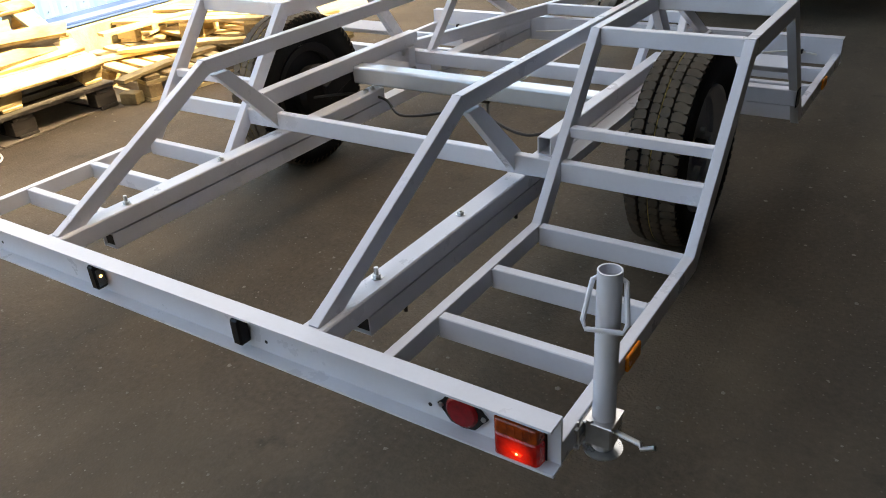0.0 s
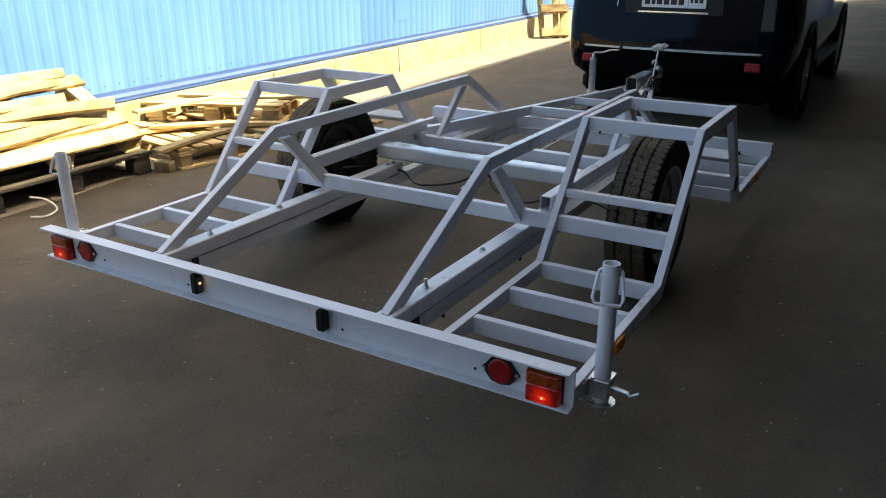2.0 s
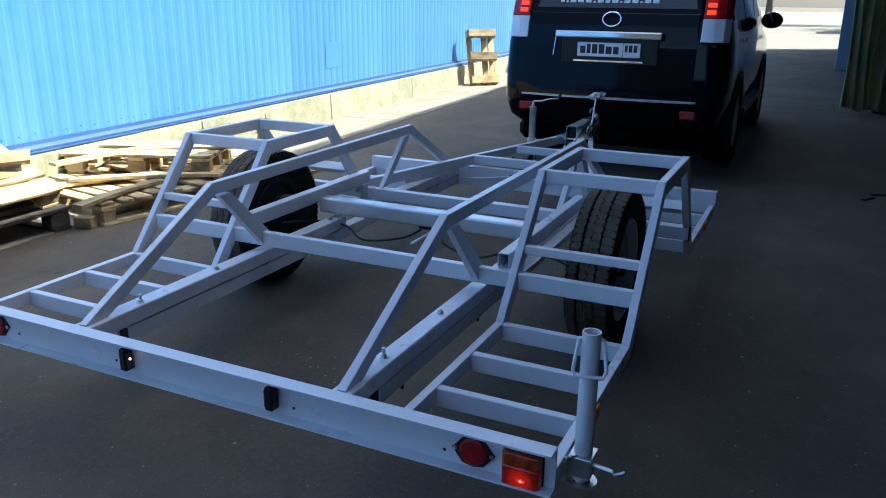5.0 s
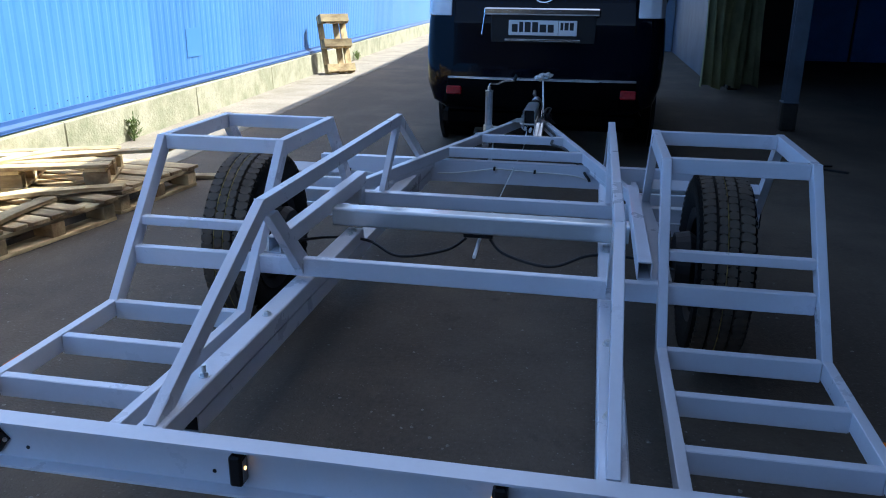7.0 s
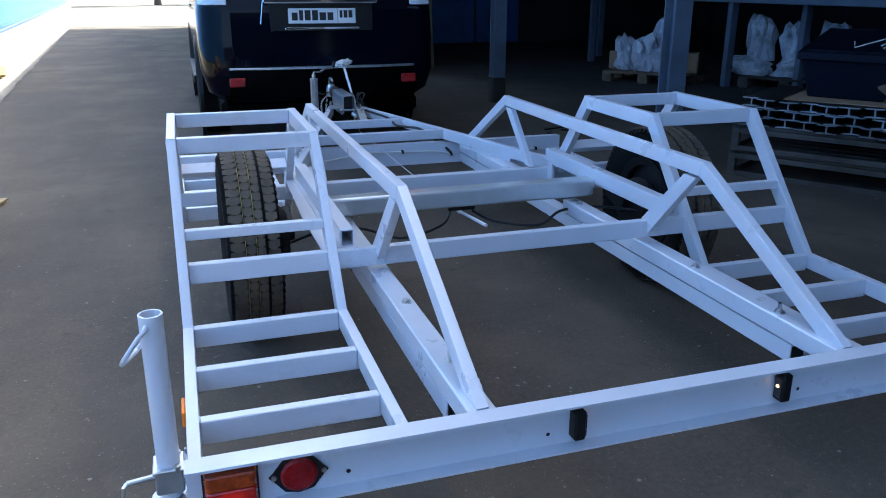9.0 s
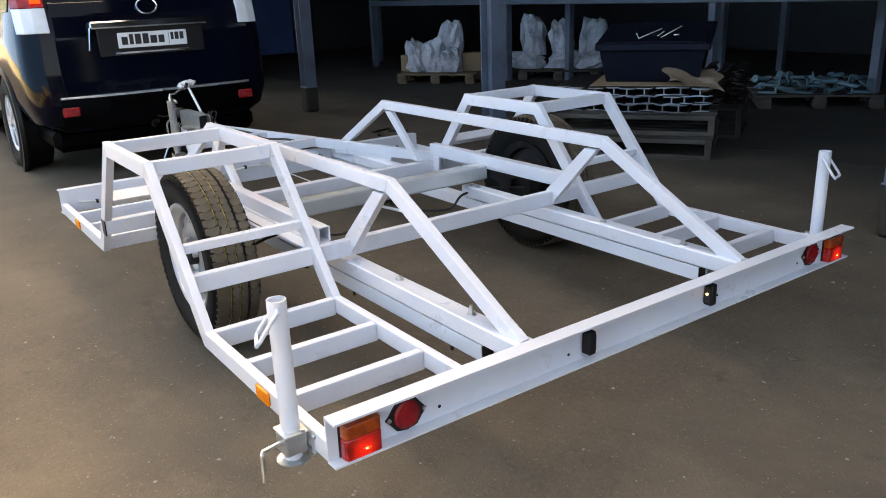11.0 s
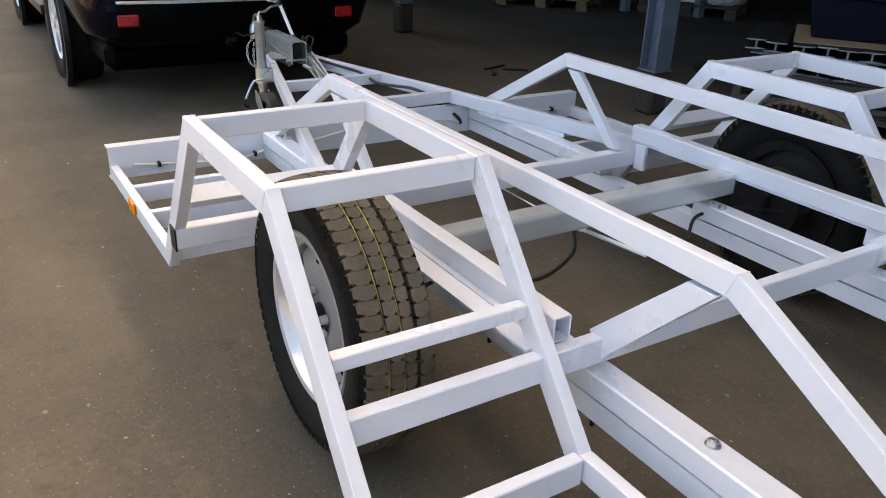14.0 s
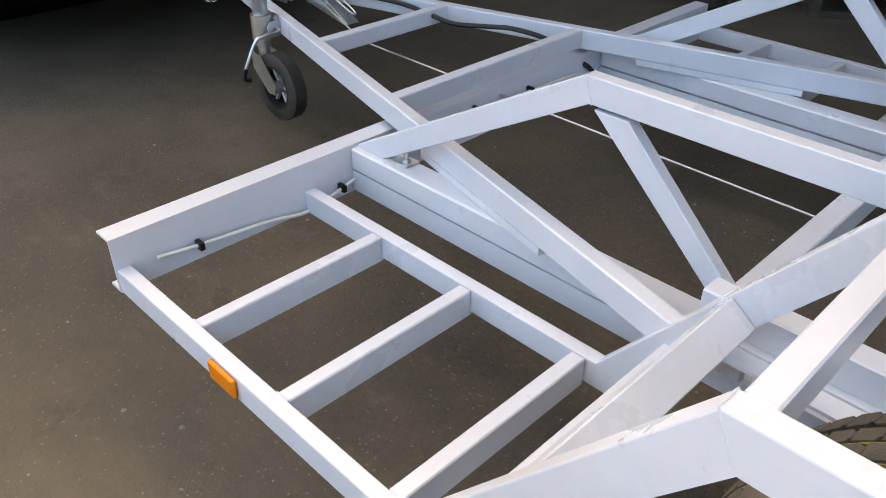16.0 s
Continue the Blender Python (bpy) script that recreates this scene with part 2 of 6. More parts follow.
M["farroad"] = mat("far_sunlit_ground", (0.14, 0.125, 0.10), 0.92, 0, 8.0, 0.25, 0.3, 20.0, (0.09, 0.08, 0.065), 0.4, 0.7)
M["vanpaint"] = mat("dusty_white_van_paint", (0.42, 0.43, 0.44), 0.4, 0, 20.0, 0.08, dark=(0.25, 0.24, 0.22), dark_scale=1.5)
M["white"] = mat("white_paint", (0.80, 0.80, 0.79), 0.4, 0, 60.0, 0.04, dark=(0.6, 0.6, 0.58), dark_scale=10.0, dark_amount=0.3)
M["plateblack"] = mat("plate_marks", (0.015, 0.015, 0.015), 0.5)
M["shedsteel"] = mat("dark_sheet_steel", (0.032, 0.035, 0.038), 0.6, 0.2, 12.0, 0.2, 0.1, 40.0, (0.025, 0.025, 0.025), 1.2, 0.6)
M["shedpaint"] = mat("blue_door_paint", (0.05, 0.16, 0.45), 0.5, 0, 10.0, 0.1, dark=(0.03, 0.08, 0.2), dark_scale=2.0)
M["canvas"] = mat("olive_canvas", (0.30, 0.30, 0.16), 0.9, 0, 120.0, 0.2, 0.3, 400.0, (0.11, 0.11, 0.06), 2.5, 0.6)
M["bag"] = mat("translucent_bag", (0.58, 0.60, 0.66), 0.28, 0, 25.0, 0.2, 1.0, 16.0, (0.16, 0.18, 0.22), 5.0, 0.9, spec=0.6)
M["crate"] = mat("navy_plastic", (0.0025, 0.0045, 0.011), 0.5, 0, 30.0, 0.1, dark=(0.006, 0.008, 0.014), dark_scale=4.0, spec=0.12)
M["cardboard"] = mat("brown_cardboard", (0.25, 0.17, 0.10), 0.85, 0, 40.0, 0.12, 0.1, dark=(0.25, 0.16, 0.1), dark_scale=5.0)
M["scrap"] = mat("turned_steel", (0.33, 0.34, 0.36), 0.35, 0.9, 40.0, 0.2, 0.1, 90.0, (0.12, 0.11, 0.10), 9.0, 0.6, rnd=0.3)
M["teal"] = mat("teal_castings", (0.10, 0.20, 0.24), 0.45, 0.4, 30.0, 0.2, 0.1, dark=(0.04, 0.06, 0.07), dark_scale=8.0, rnd=0.3)
M["leaf"] = mat("leaf", (0.10, 0.15, 0.04), 0.6, 0, 20.0, 0.3, rnd=0.3)
M["weedleaf"] = mat("weed_leaf", (0.17, 0.23, 0.07), 0.6, 0, 20.0, 0.3, rnd=0.3)
M["bark"] = mat("bark", (0.12, 0.09, 0.06), 0.9, 0, 30.0, 0.3, 0.5, 30.0)
M["stone"] = mat("pale_gravel", (0.22, 0.197, 0.163), 0.9, 0, 50.0, 0.4)
M["rag"] = mat("polythene_wrap", (0.62, 0.63, 0.62), 0.25, 0, 30.0, 0.15, 0.7, 60.0, (0.4, 0.4, 0.38), 14.0, 0.6, spec=0.6)
M["paper"] = mat("brown_wrapping_paper", (0.42, 0.31, 0.22), 0.8, 0, 20.0, 0.15, 0.3, 30.0)


# ---- building blocks ----
def part(name, bm, material, parent=None, label="", smooth=False):
    me = bpy.data.meshes.new(name)
    bmesh.ops.recalc_face_normals(bm, faces=bm.faces[:])
    bm.to_mesh(me)
    bm.free()
    if smooth:
        me.shade_smooth()
        me.set_sharp_from_angle(angle=radians(35))
    me.materials.append(material)
    ob = new(name, me)
    ob.parent = parent
    if label:
        tagged(ob, label)
    return ob


def thing(name, label, category, at=(0, 0, 0), rz=0.0, group="", kind=""):
    ob = new(name)
    ob.empty_display_size = 0.1
    ob.matrix_basis = pose(*at, 0, 0, rz)
    return tagged(ob, label, category, group, kind)


def soften(bm, r):
    if r:
        bmesh.ops.bevel(bm, geom=bm.edges[:], offset=r, segments=1, affect="EDGES", clamp_overlap=True)
    return bm


def box(x0, x1, y0, y1, z0, z1, r=0.003):
    bm = bmesh.new()
    bmesh.ops.create_cube(bm, size=1)
    bmesh.ops.scale(bm, vec=(x1 - x0, y1 - y0, z1 - z0), verts=bm.verts)
    bmesh.ops.translate(bm, vec=((x0 + x1) / 2, (y0 + y1) / 2, (z0 + z1) / 2), verts=bm.verts)
    return soften(bm, min(r, 0.3 * min(x1 - x0, y1 - y0, z1 - z0)))


def add_box(bm, x0, x1, y0, y1, z0, z1, m=None):
    vs = [bm.verts.new((m @ Vector(c)) if m else c) for c in ((x0, y0, z0), (x1, y0, z0), (x1, y1, z0), (x0, y1, z0), (x0, y0, z1), (x1, y0, z1), (x1, y1, z1), (x0, y1, z1))]
    for f in ((3, 2, 1, 0), (4, 5, 6, 7), (0, 1, 5, 4), (1, 2, 6, 5), (2, 3, 7, 6), (3, 0, 4, 7)):
        bm.faces.new([vs[i] for i in f])


def extrude(poly, axis, a, b, r=0.0):
    """A closed outline (pairs) drawn out along an axis from a to b. x: pairs are (y, z); y: (x, z); z: (x, y)."""
    def at(p, d):
        return {"x": (d, p[0], p[1]), "y": (p[0], d, p[1]), "z": (p[0], p[1], d)}[axis]
    bm = bmesh.new()
    lo = [bm.verts.new(at(p, a)) for p in poly]
    hi = [bm.verts.new(at(p, b)) for p in poly]
    n = len(poly)
    bm.faces.new(lo)
    bm.faces.new(hi[::-1])
    for i in range(n):
        bm.faces.new((lo[i], hi[i], hi[(i + 1) % n], lo[(i + 1) % n]))
    return soften(bm, r)


def bar(p, q, w, h, up=(0, 0, 1), r=0.003):
    """A rectangular bar from p to q, w wide and h high."""
    p, q = Vector(p), Vector(q)
    d = (q - p).normalized()
    s = d.cross(Vector(up)).normalized()
    u = s.cross(d)
    bm = bmesh.new()
    vs = []
    for c in (p, q):
        vs.append([bm.verts.new(c + s * a * w / 2 + u * b * h / 2) for a, b in ((-1, -1), (1, -1), (1, 1), (-1, 1))])
    bm.faces.new(vs[0])
    bm.faces.new(vs[1][::-1])
    for i in range(4):
        bm.faces.new((vs[0][i], vs[1][i], vs[1][(i + 1) % 4], vs[0][(i + 1) % 4]))
    return soften(bm, r)


def rod(pts, radius, sides=10, closed=False):
    """A round bar, pipe or cable through the points."""
    pts = [Vector(p) for p in pts]
    bm = bmesh.new()
    rings = []
    n = len(pts)
    ref = None
    for i, p in enumerate(pts):
        if closed:
            d = pts[(i + 1) % n] - pts[i - 1]
        else:
            d = pts[min(i + 1, n - 1)] - pts[max(i - 1, 0)]
        d.normalize()
        if ref is None:
            ref = d.orthogonal().normalized()
        ref = (ref - d * ref.dot(d)).normalized()
        o = d.cross(ref)
        rings.append([bm.verts.new(p + radius * (math.cos(2 * math.pi * k / sides) * ref + math.sin(2 * math.pi * k / sides) * o)) for k in range(sides)])
    for i in range(n if closed else n - 1):
        a, b = rings[i], rings[(i + 1) % n]
        for k in range(sides):
            bm.faces.new((a[k], a[(k + 1) % sides], b[(k + 1) % sides], b[k]))
    if not closed:
        bm.faces.new(rings[0])
        bm.faces.new(rings[-1][::-1])
    return bm


def curve_pts(pts, n=6):
    """A smooth line through the points."""
    pts = [Vector(p) for p in pts]
    out = []
    for i in range(len(pts) - 1):
        a, b, c, d = pts[max(i - 1, 0)], pts[i], pts[i + 1], pts[min(i + 2, len(pts) - 1)]
        for k in range(n):
            t = k / n
            out.append(0.5 * (2 * b + (c - a) * t + (2 * a - 5 * b + 4 * c - d) * t * t + (3 * b - a - 3 * c + d) * t ** 3))
    out.append(pts[-1])
    return out


def lathe(profile, axis, n=48, at=(0, 0, 0), closed=True):
    """A turned shape: profile of (along, radius) about an axis through at."""
    bm = bmesh.new()
    at = Vector(at)
    rings = []
    for k in range(n):
        c, s = math.cos(2 * math.pi * k / n), math.sin(2 * math.pi * k / n)
        ring = []
        for a, r in profile:
            v = {"x": (a, r * c, r * s), "y": (r * c, a, r * s), "z": (r * c, r * s, a)}[axis]
            ring.append(bm.verts.new(at + Vector(v)))
        rings.append(ring)
    m = len(profile)
    for k in range(n):
        a, b = rings[k], rings[(k + 1) % n]
        for i in range(m if closed else m - 1):
            j = (i + 1) % m
            if profile[i][1] < 1e-6 and profile[j][1] < 1e-6:
                continue
            bm.faces.new((a[i], a[j], b[j], b[i]))
    bmesh.ops.remove_doubles(bm, verts=bm.verts[:], dist=1e-5)
    return bm


def tube_end(x0, x1, y0, y1, z0, z1, wall=0.004):
    """A square tube along y, open at both ends."""
    bm = bmesh.new()
    rings = []
    for y in (y0, y1):
        for g in (0, wall):
            rings.append([bm.verts.new((x, y, z)) for x, z in ((x0 + g, z0 + g), (x1 - g, z0 + g), (x1 - g, z1 - g), (x0 + g, z1 - g))])
    a, b, c, d = rings
    for i in range(4):
        j = (i + 1) % 4
        bm.faces.new((a[i], a[j], c[j], c[i]))
        bm.faces.new((b[i], d[i], d[j], b[j]))
        bm.faces.new((a[i], b[i], b[j], a[j]))
        bm.faces.new((c[i], c[j], d[j], d[i]))
    return bm


def mitred(path, h):
    """Outlines of the straight lengths of a flat bent bar h deep, whose top runs through path (pairs), cut on the mitre."""
    def line(i):
        (a, b), (c, d) = path[i], path[i + 1]
        n = math.hypot(c - a, d - b)
        return ((c - a) / n, (d - b) / n)
    low = []
    for i, p in enumerate(path):
        if 0 < i < len(path) - 1:
            u, v = line(i - 1), line(i)
            nx, ny = u[1] + v[1], -u[0] - v[0]
            k = h / (nx * u[1] - ny * u[0])
            low.append((p[0] + nx * k, p[1] + ny * k))
        else:
            u = line(min(i, len(path) - 2))
            low.append((p[0] + u[1] * h, p[1] - u[0] * h))
    return [[path[i], path[i + 1], low[i + 1], low[i]] for i in range(len(path) - 1)]


def welded_length(poly, a, b, r=0.0025):
    """One length of a bent bar across x, its long edges rounded and its mitred ends left sharp, as welds ground flush leave them."""
    bm = extrude(poly, "x", a, b)
    long_edges = []
    for e in bm.edges:
        ends = {(round(v.co.y, 5), round(v.co.z, 5)) for v in e.verts}
        for p, q in ((poly[0], poly[1]), (poly[2], poly[3])):
            if ends == {(round(p[0], 5), round(p[1], 5)), (round(q[0], 5), round(q[1], 5))}:
                long_edges.append(e)
    bmesh.ops.bevel(bm, geom=long_edges, offset=r, segments=2, profile=0.5, affect="EDGES")
    return bm


def bolt(name, at, parent, h=0.022, head=0.013):
    bm = lathe([(0, 0), (0, head * 1.25), (0.002, head * 1.25), (0.002, head * 0.5), (h, head * 0.45), (h, 0)], "z", 10, at, closed=False)
    x, y, z = at
    bm2 = lathe([(0.002, head * 0.9), (0.011, head * 0.9), (0.011, 0.0)], "z", 6, at, closed=False)
    me = bpy.data.meshes.new("t")
    bm2.to_mesh(me)
    bm2.free()
    bm.from_mesh(me)
    bpy.data.meshes.remove(me)
    return part(name, bm, M["zinc"], parent)


# ---- ground ----
bm = bmesh.new()
bmesh.ops.create_grid(bm, x_segments=60, y_segments=60, size=200)
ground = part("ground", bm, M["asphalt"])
tagged(ground, "dusty brown-grey asphalt yard with pale specks", "ground", kind="structure")

# ---- the trailer ----
trailer = thing("trailer", "grey-painted steel trailer chassis with two wheels", "trailer")
BT, BB = 0.380, 0.254        # top and bottom of the end beams
RT, RH = 0.309, 0.055        # top and depth of the deck rails
XO, XI, RW = 1.148, 0.655, 0.03
YB = -0.003                  # web of the rear beam
YF = 3.000                  # web of the front beam


def channel(y_web, back):
    s = -1 if back else 1
    t, d, e = 0.006, 0.052, 0.041
    pts = [(y_web, BT), (y_web + s * d, BT), (y_web + s * d, BT - t), (y_web + s * t, BT - t), (y_web + s * t, BB + t), (y_web + s * e, BB + t), (y_web + s * e, BB), (y_web, BB)]
    return extrude(pts, "x", -1.15, 1.15)


rear_beam = part("rear_beam", channel(YB, True), M["paint"], trailer)
front_beam = part("front_beam", channel(YF, False), M["paint"], trailer)
for x in (-0.822, -0.354, 0.354, 0.842):
    part("drain_hole", lathe([(0, 0), (0, 0.005), (0.0008, 0.005), (0.0008, 0)], "y", 10, (x, YB - 0.0075, 0.291), closed=False), M["black"], rear_beam)

rail_path = [(YB + 0.001, RT), (0.82, RT), (1.228, 0.80), (1.786, 0.80), (2.165, RT), (YF - 0.001, RT)]
for s in (-1, 1):
    for x0 in (XO - RW, XI):
        a, b = sorted((s * x0, s * (x0 + RW)))
        for k, poly in enumerate(mitred(rail_path, RH)):
            part("fender_rail" if 0 < k < 4 else "deck_rail", welded_length(poly, a, b), M["paint"], trailer)
    a, b = sorted((s * (XI + RW + 0.0005), s * (XO - RW - 0.0005)))
    for y, z, h in ((0.26, RT - 0.001, 0.062), (0.527, RT - 0.001, 0.062), (0.806, RT - 0.001, 0.062), (1.018, 0.548, 0.032), (1.232, 0.799, 0.052), (1.752, 0.799, 0.052),
                    (2.185, RT - 0.001, 0.062), (2.46, RT - 0.001, 0.062), (2.725, RT - 0.001, 0.062)):
        part("rung", box(a, b, y, y + 0.03, z - h, z, 0.0025), M["paint"], trailer)
    part("slope_rung", extrude([(1.966, 0.562), (1.984, 0.538), (1.941, 0.505), (1.9225, 0.5285)], "x", a, b, 0.002), M["paint"], trailer)
    # side truss
    xt = 0.497
    a, b = sorted((s * xt, s * (xt + 0.030)))
    for poly in mitred([(0.003, BT + 0.001), (0.668, 0.734), (2.36, 0.734), (2.990, BT + 0.001)], 0.05):
        part("truss_chord", welded_length(poly, a, b), M["paint"], trailer)
    a, b = sorted((s * (xt + 0.001), s * (xt + 0.029)))
    part("truss_brace", extrude([(0.70, 0.675), (0.77, 0.675), (1.0, 0.456), (0.952, 0.40), (0.945, 0.42)], "x", a, b, 0.002), M["paint"], trailer)
    part("truss_strut", extrude([(2.268, 0.677), (2.338, 0.677), (2.068, 0.430), (2.010, 0.430)], "x", a, b, 0.002), M["paint"], trailer)
    # lengthwise main rails: upper closed section, lower lipped section
    a, b = sorted((s * 0.478, s * 0.546))
    up = part("main_rail", box(a, b, YB + 0.001, 1.60, 0.319, 0.376, 0.004), M["paint"], trailer)
    part("main_rail", box(a, b, 2.062, YF - 0.004, 0.319, 0.376, 0.004), M["paint"], trailer)
    a2, b2 = sorted((s * 0.481, s * 0.543))
    low = part("lower_rail", tube_end(a2, b2, 0.165, YF - 0.004, 0.262, 0.315), M["paint"], trailer)
    # black piece inside the open rail end, painting its inner shade
    part("plug", box(a2 + 0.005, b2 - 0.005, 0.172, 0.180, 0.267, 0.310), M["black"], trailer)
    for y in (0.256, 0.66, 1.50, 1.55):
        bolt("bolt", (s * 0.506, y, 0.376), trailer, 0.03 if y < 0.5 else 0.014)
    for y in (0.33, 0.95, 1.35):
        part("bolt", lathe([(0, 0), (0, 0.006), (0.025, 0.006), (0.025, 0)], "z", 8, (s * 0.53, y, 0.238), closed=False), M["blackmetal"], trailer)
    bolt("bolt", (s * 0.500, 2.846, 0.376), trailer, 0.026)
    part("washer", box(s * 0.500 - 0.022, s * 0.500 + 0.022, 2.822, 2.870, 0.3762, 0.3795, 0.001), M["zinc"], trailer)
    # suspension box beside the wheel
    # (hollow box section, its seam along the underside, on a narrow foot)
    section = [(0.6100, 0.4572), (0.593, 0.4572), (0.590, 0.4602), (0.590, 0.513), (0.593, 0.516), (0.633, 0.516), (0.636, 0.513), (0.636, 0.4612), (0.652, 0.4612), (0.652, 0.4572), (0.6103, 0.4572),
               (0.6103, 0.4612), (0.632, 0.4612), (0.632, 0.512), (0.594, 0.512), (0.594, 0.4612), (0.6100, 0.4612)]
    part("suspension_channel", extrude([(s * x, z) for x, z in section], "y", 0.989, 2.030), M["paint"], trailer)
    part("mounting_plate", extrude([(s * x, y) for x, y in ((0.594, 0.995), (0.700, 0.995), (0.704, 1.40), (0.687, 1.985), (0.594, 1.985))], "z", 0.4505, 0.4565), M["paint"], trailer)
    a, b = sorted((s * 0.600, s * 0.606))
    part("gusset", box(a, b, 0.9895, 1.065, 0.40, 0.4500, 0.001), M["paint"], trailer)
    a, b = sorted((s * 0.588, s * 0.606))
    part("post", box(a, b, 1.950, 2.003, 0.352, 0.4500, 0.003), M["paint"], trailer)
    # swing arm and hub drum
    a, b = sorted((s * 0.70, s * 0.76))
    part("swing_arm", bar((s * 0.735, 1.66, 0.40), (s * 0.735, 1.50, 0.349), 0.03, 0.07), M["blackmetal"], trailer)
    part("hub_drum", lathe([(0.0, 0.0), (0.0, 0.115), (0.05, 0.125), (0.075, 0.11), (0.075, 0.0)], "x", 24, (s * 0.79 - 0.0375, 1.50, 0.349)), M["blackmetal"], trailer)

part("rear_cross_member", box(-1.117, 1.117, 0.956, 0.988, 0.393, 0.457, 0.003), M["paint"], trailer)
front_cross = part("front_cross_member", box(-1.147, 1.147, 2.005, 2.053, 0.362, 0.424, 0.003), M["paint"], trailer)
for s in (-1, 1):
    part("end_cap", box(s * 1.1495 - 0.0022, s * 1.1495 + 0.0022, 2.003, 2.055, 0.358, 0.426, 0.001), M["black"], front_cross, "black plastic end cap")
rr = 0.012
ring = []
for cy, cz, a0 in ((1.598, 0.462, 0), (1.542, 0.462, 90), (1.542, 0.410, 180), (1.598, 0.410, 270)):
    ring += [(cy + rr * math.cos(radians(a0 + 22.5 * k)), cz + rr * math.sin(radians(a0 + 22.5 * k))) for k in range(5)]
axle = part("axle_beam", extrude(ring, "x", -0.588, 0.588), M["axle"], trailer, "spangled galvanised axle beam")



def weld(pts, seed):
    """A thin painted weld bead, slightly uneven, along a line of points."""
    rng = random.Random(seed)
    out = []
    for p, q in zip(pts, pts[1:]):
        p, q = Vector(p), Vector(q)
        n = max(2, int((q - p).length / 0.006))
        out += [p.lerp(q, k / n) + Vector((rng.uniform(-1, 1), rng.uniform(-1, 1), rng.uniform(-1, 1))) * 0.0006 for k in range(n)]
    out.append(Vector(pts[-1]))
    part("weld_bead", rod(out, 0.0014, 5), M["paint"], trailer)


# welds round the mitred corners and at the feet of the trusses
k = 0
for s in (-1, 1):
    for xa, xb, joints in ((0.497, 0.527, (((0.668, 0.734), (0.687, 0.684)), ((2.36, 0.734), (2.342, 0.684)))),
                           (XI, XI + RW, (((1.228, 0.80), (1.253, 0.75)), ((1.786, 0.80), (1.763, 0.75)))),
                           (XO - RW, XO, (((1.228, 0.80), (1.253, 0.75)), ((1.786, 0.80), (1.763, 0.75))))):
        for top, low in joints:
            k += 1
            weld([(s * xa, low[0], low[1]), (s * xa, top[0], top[1]), (s * xb, top[0], top[1]), (s * xb, low[0], low[1])], k)
    for y0 in (0.006, 2.987):
        k += 1
        weld([(s * 0.4965, y0, BT + 0.001), (s * 0.4965, y0 + (0.07 if y0 < 1 else -0.07), BT + 0.001 + 0.035)], k)
    for y in (0.26, 0.527, 2.46, 2.725):
        for x in (XI + RW, XO - RW):
            k += 1
            weld([(s * x, y, RT - 0.001), (s * x, y, RT - 0.06)], k)
            weld([(s * x, y, RT), (s * x, y + 0.03, RT)], k + 100)

# drawbar
tip = 4.15
for s in (-1, 1):
    p, q = (s * 0.672, 1.99, 0.425), (s * 0.087, tip, 0.425)
    part("drawbar_rail", bar(p, q, 0.035, 0.06), M["paint"], trailer)


def draw_x(y):
    return 0.672 - (y - 1.99) * (0.672 - 0.087) / (tip - 1.99)


for s in (-1, 1):
    part("spacer", bar((s * draw_x(2.38), 2.38, 0.3857), (s * draw_x(2.84), 2.84, 0.3857), 0.034, 0.0180, r=0.0008), M["paint"], trailer)
for y, h in ((3.005, 0.055), (3.465, 0.05)):
    x = draw_x(y) - 0.017
    part("drawbar_cross_bar", box(-x, x, y, y + 0.035, 0.454 - h, 0.454, 0.003), M["paint"], trailer)
for s in (-1, 1):
    part("gusset_plate", extrude([(s * 0.049, 3.98), (s * 0.049, 4.14), (s * 0.10, 4.14), (s * 0.135, 3.98)], "z", 0.456, 0.462), M["zinc"], trailer)


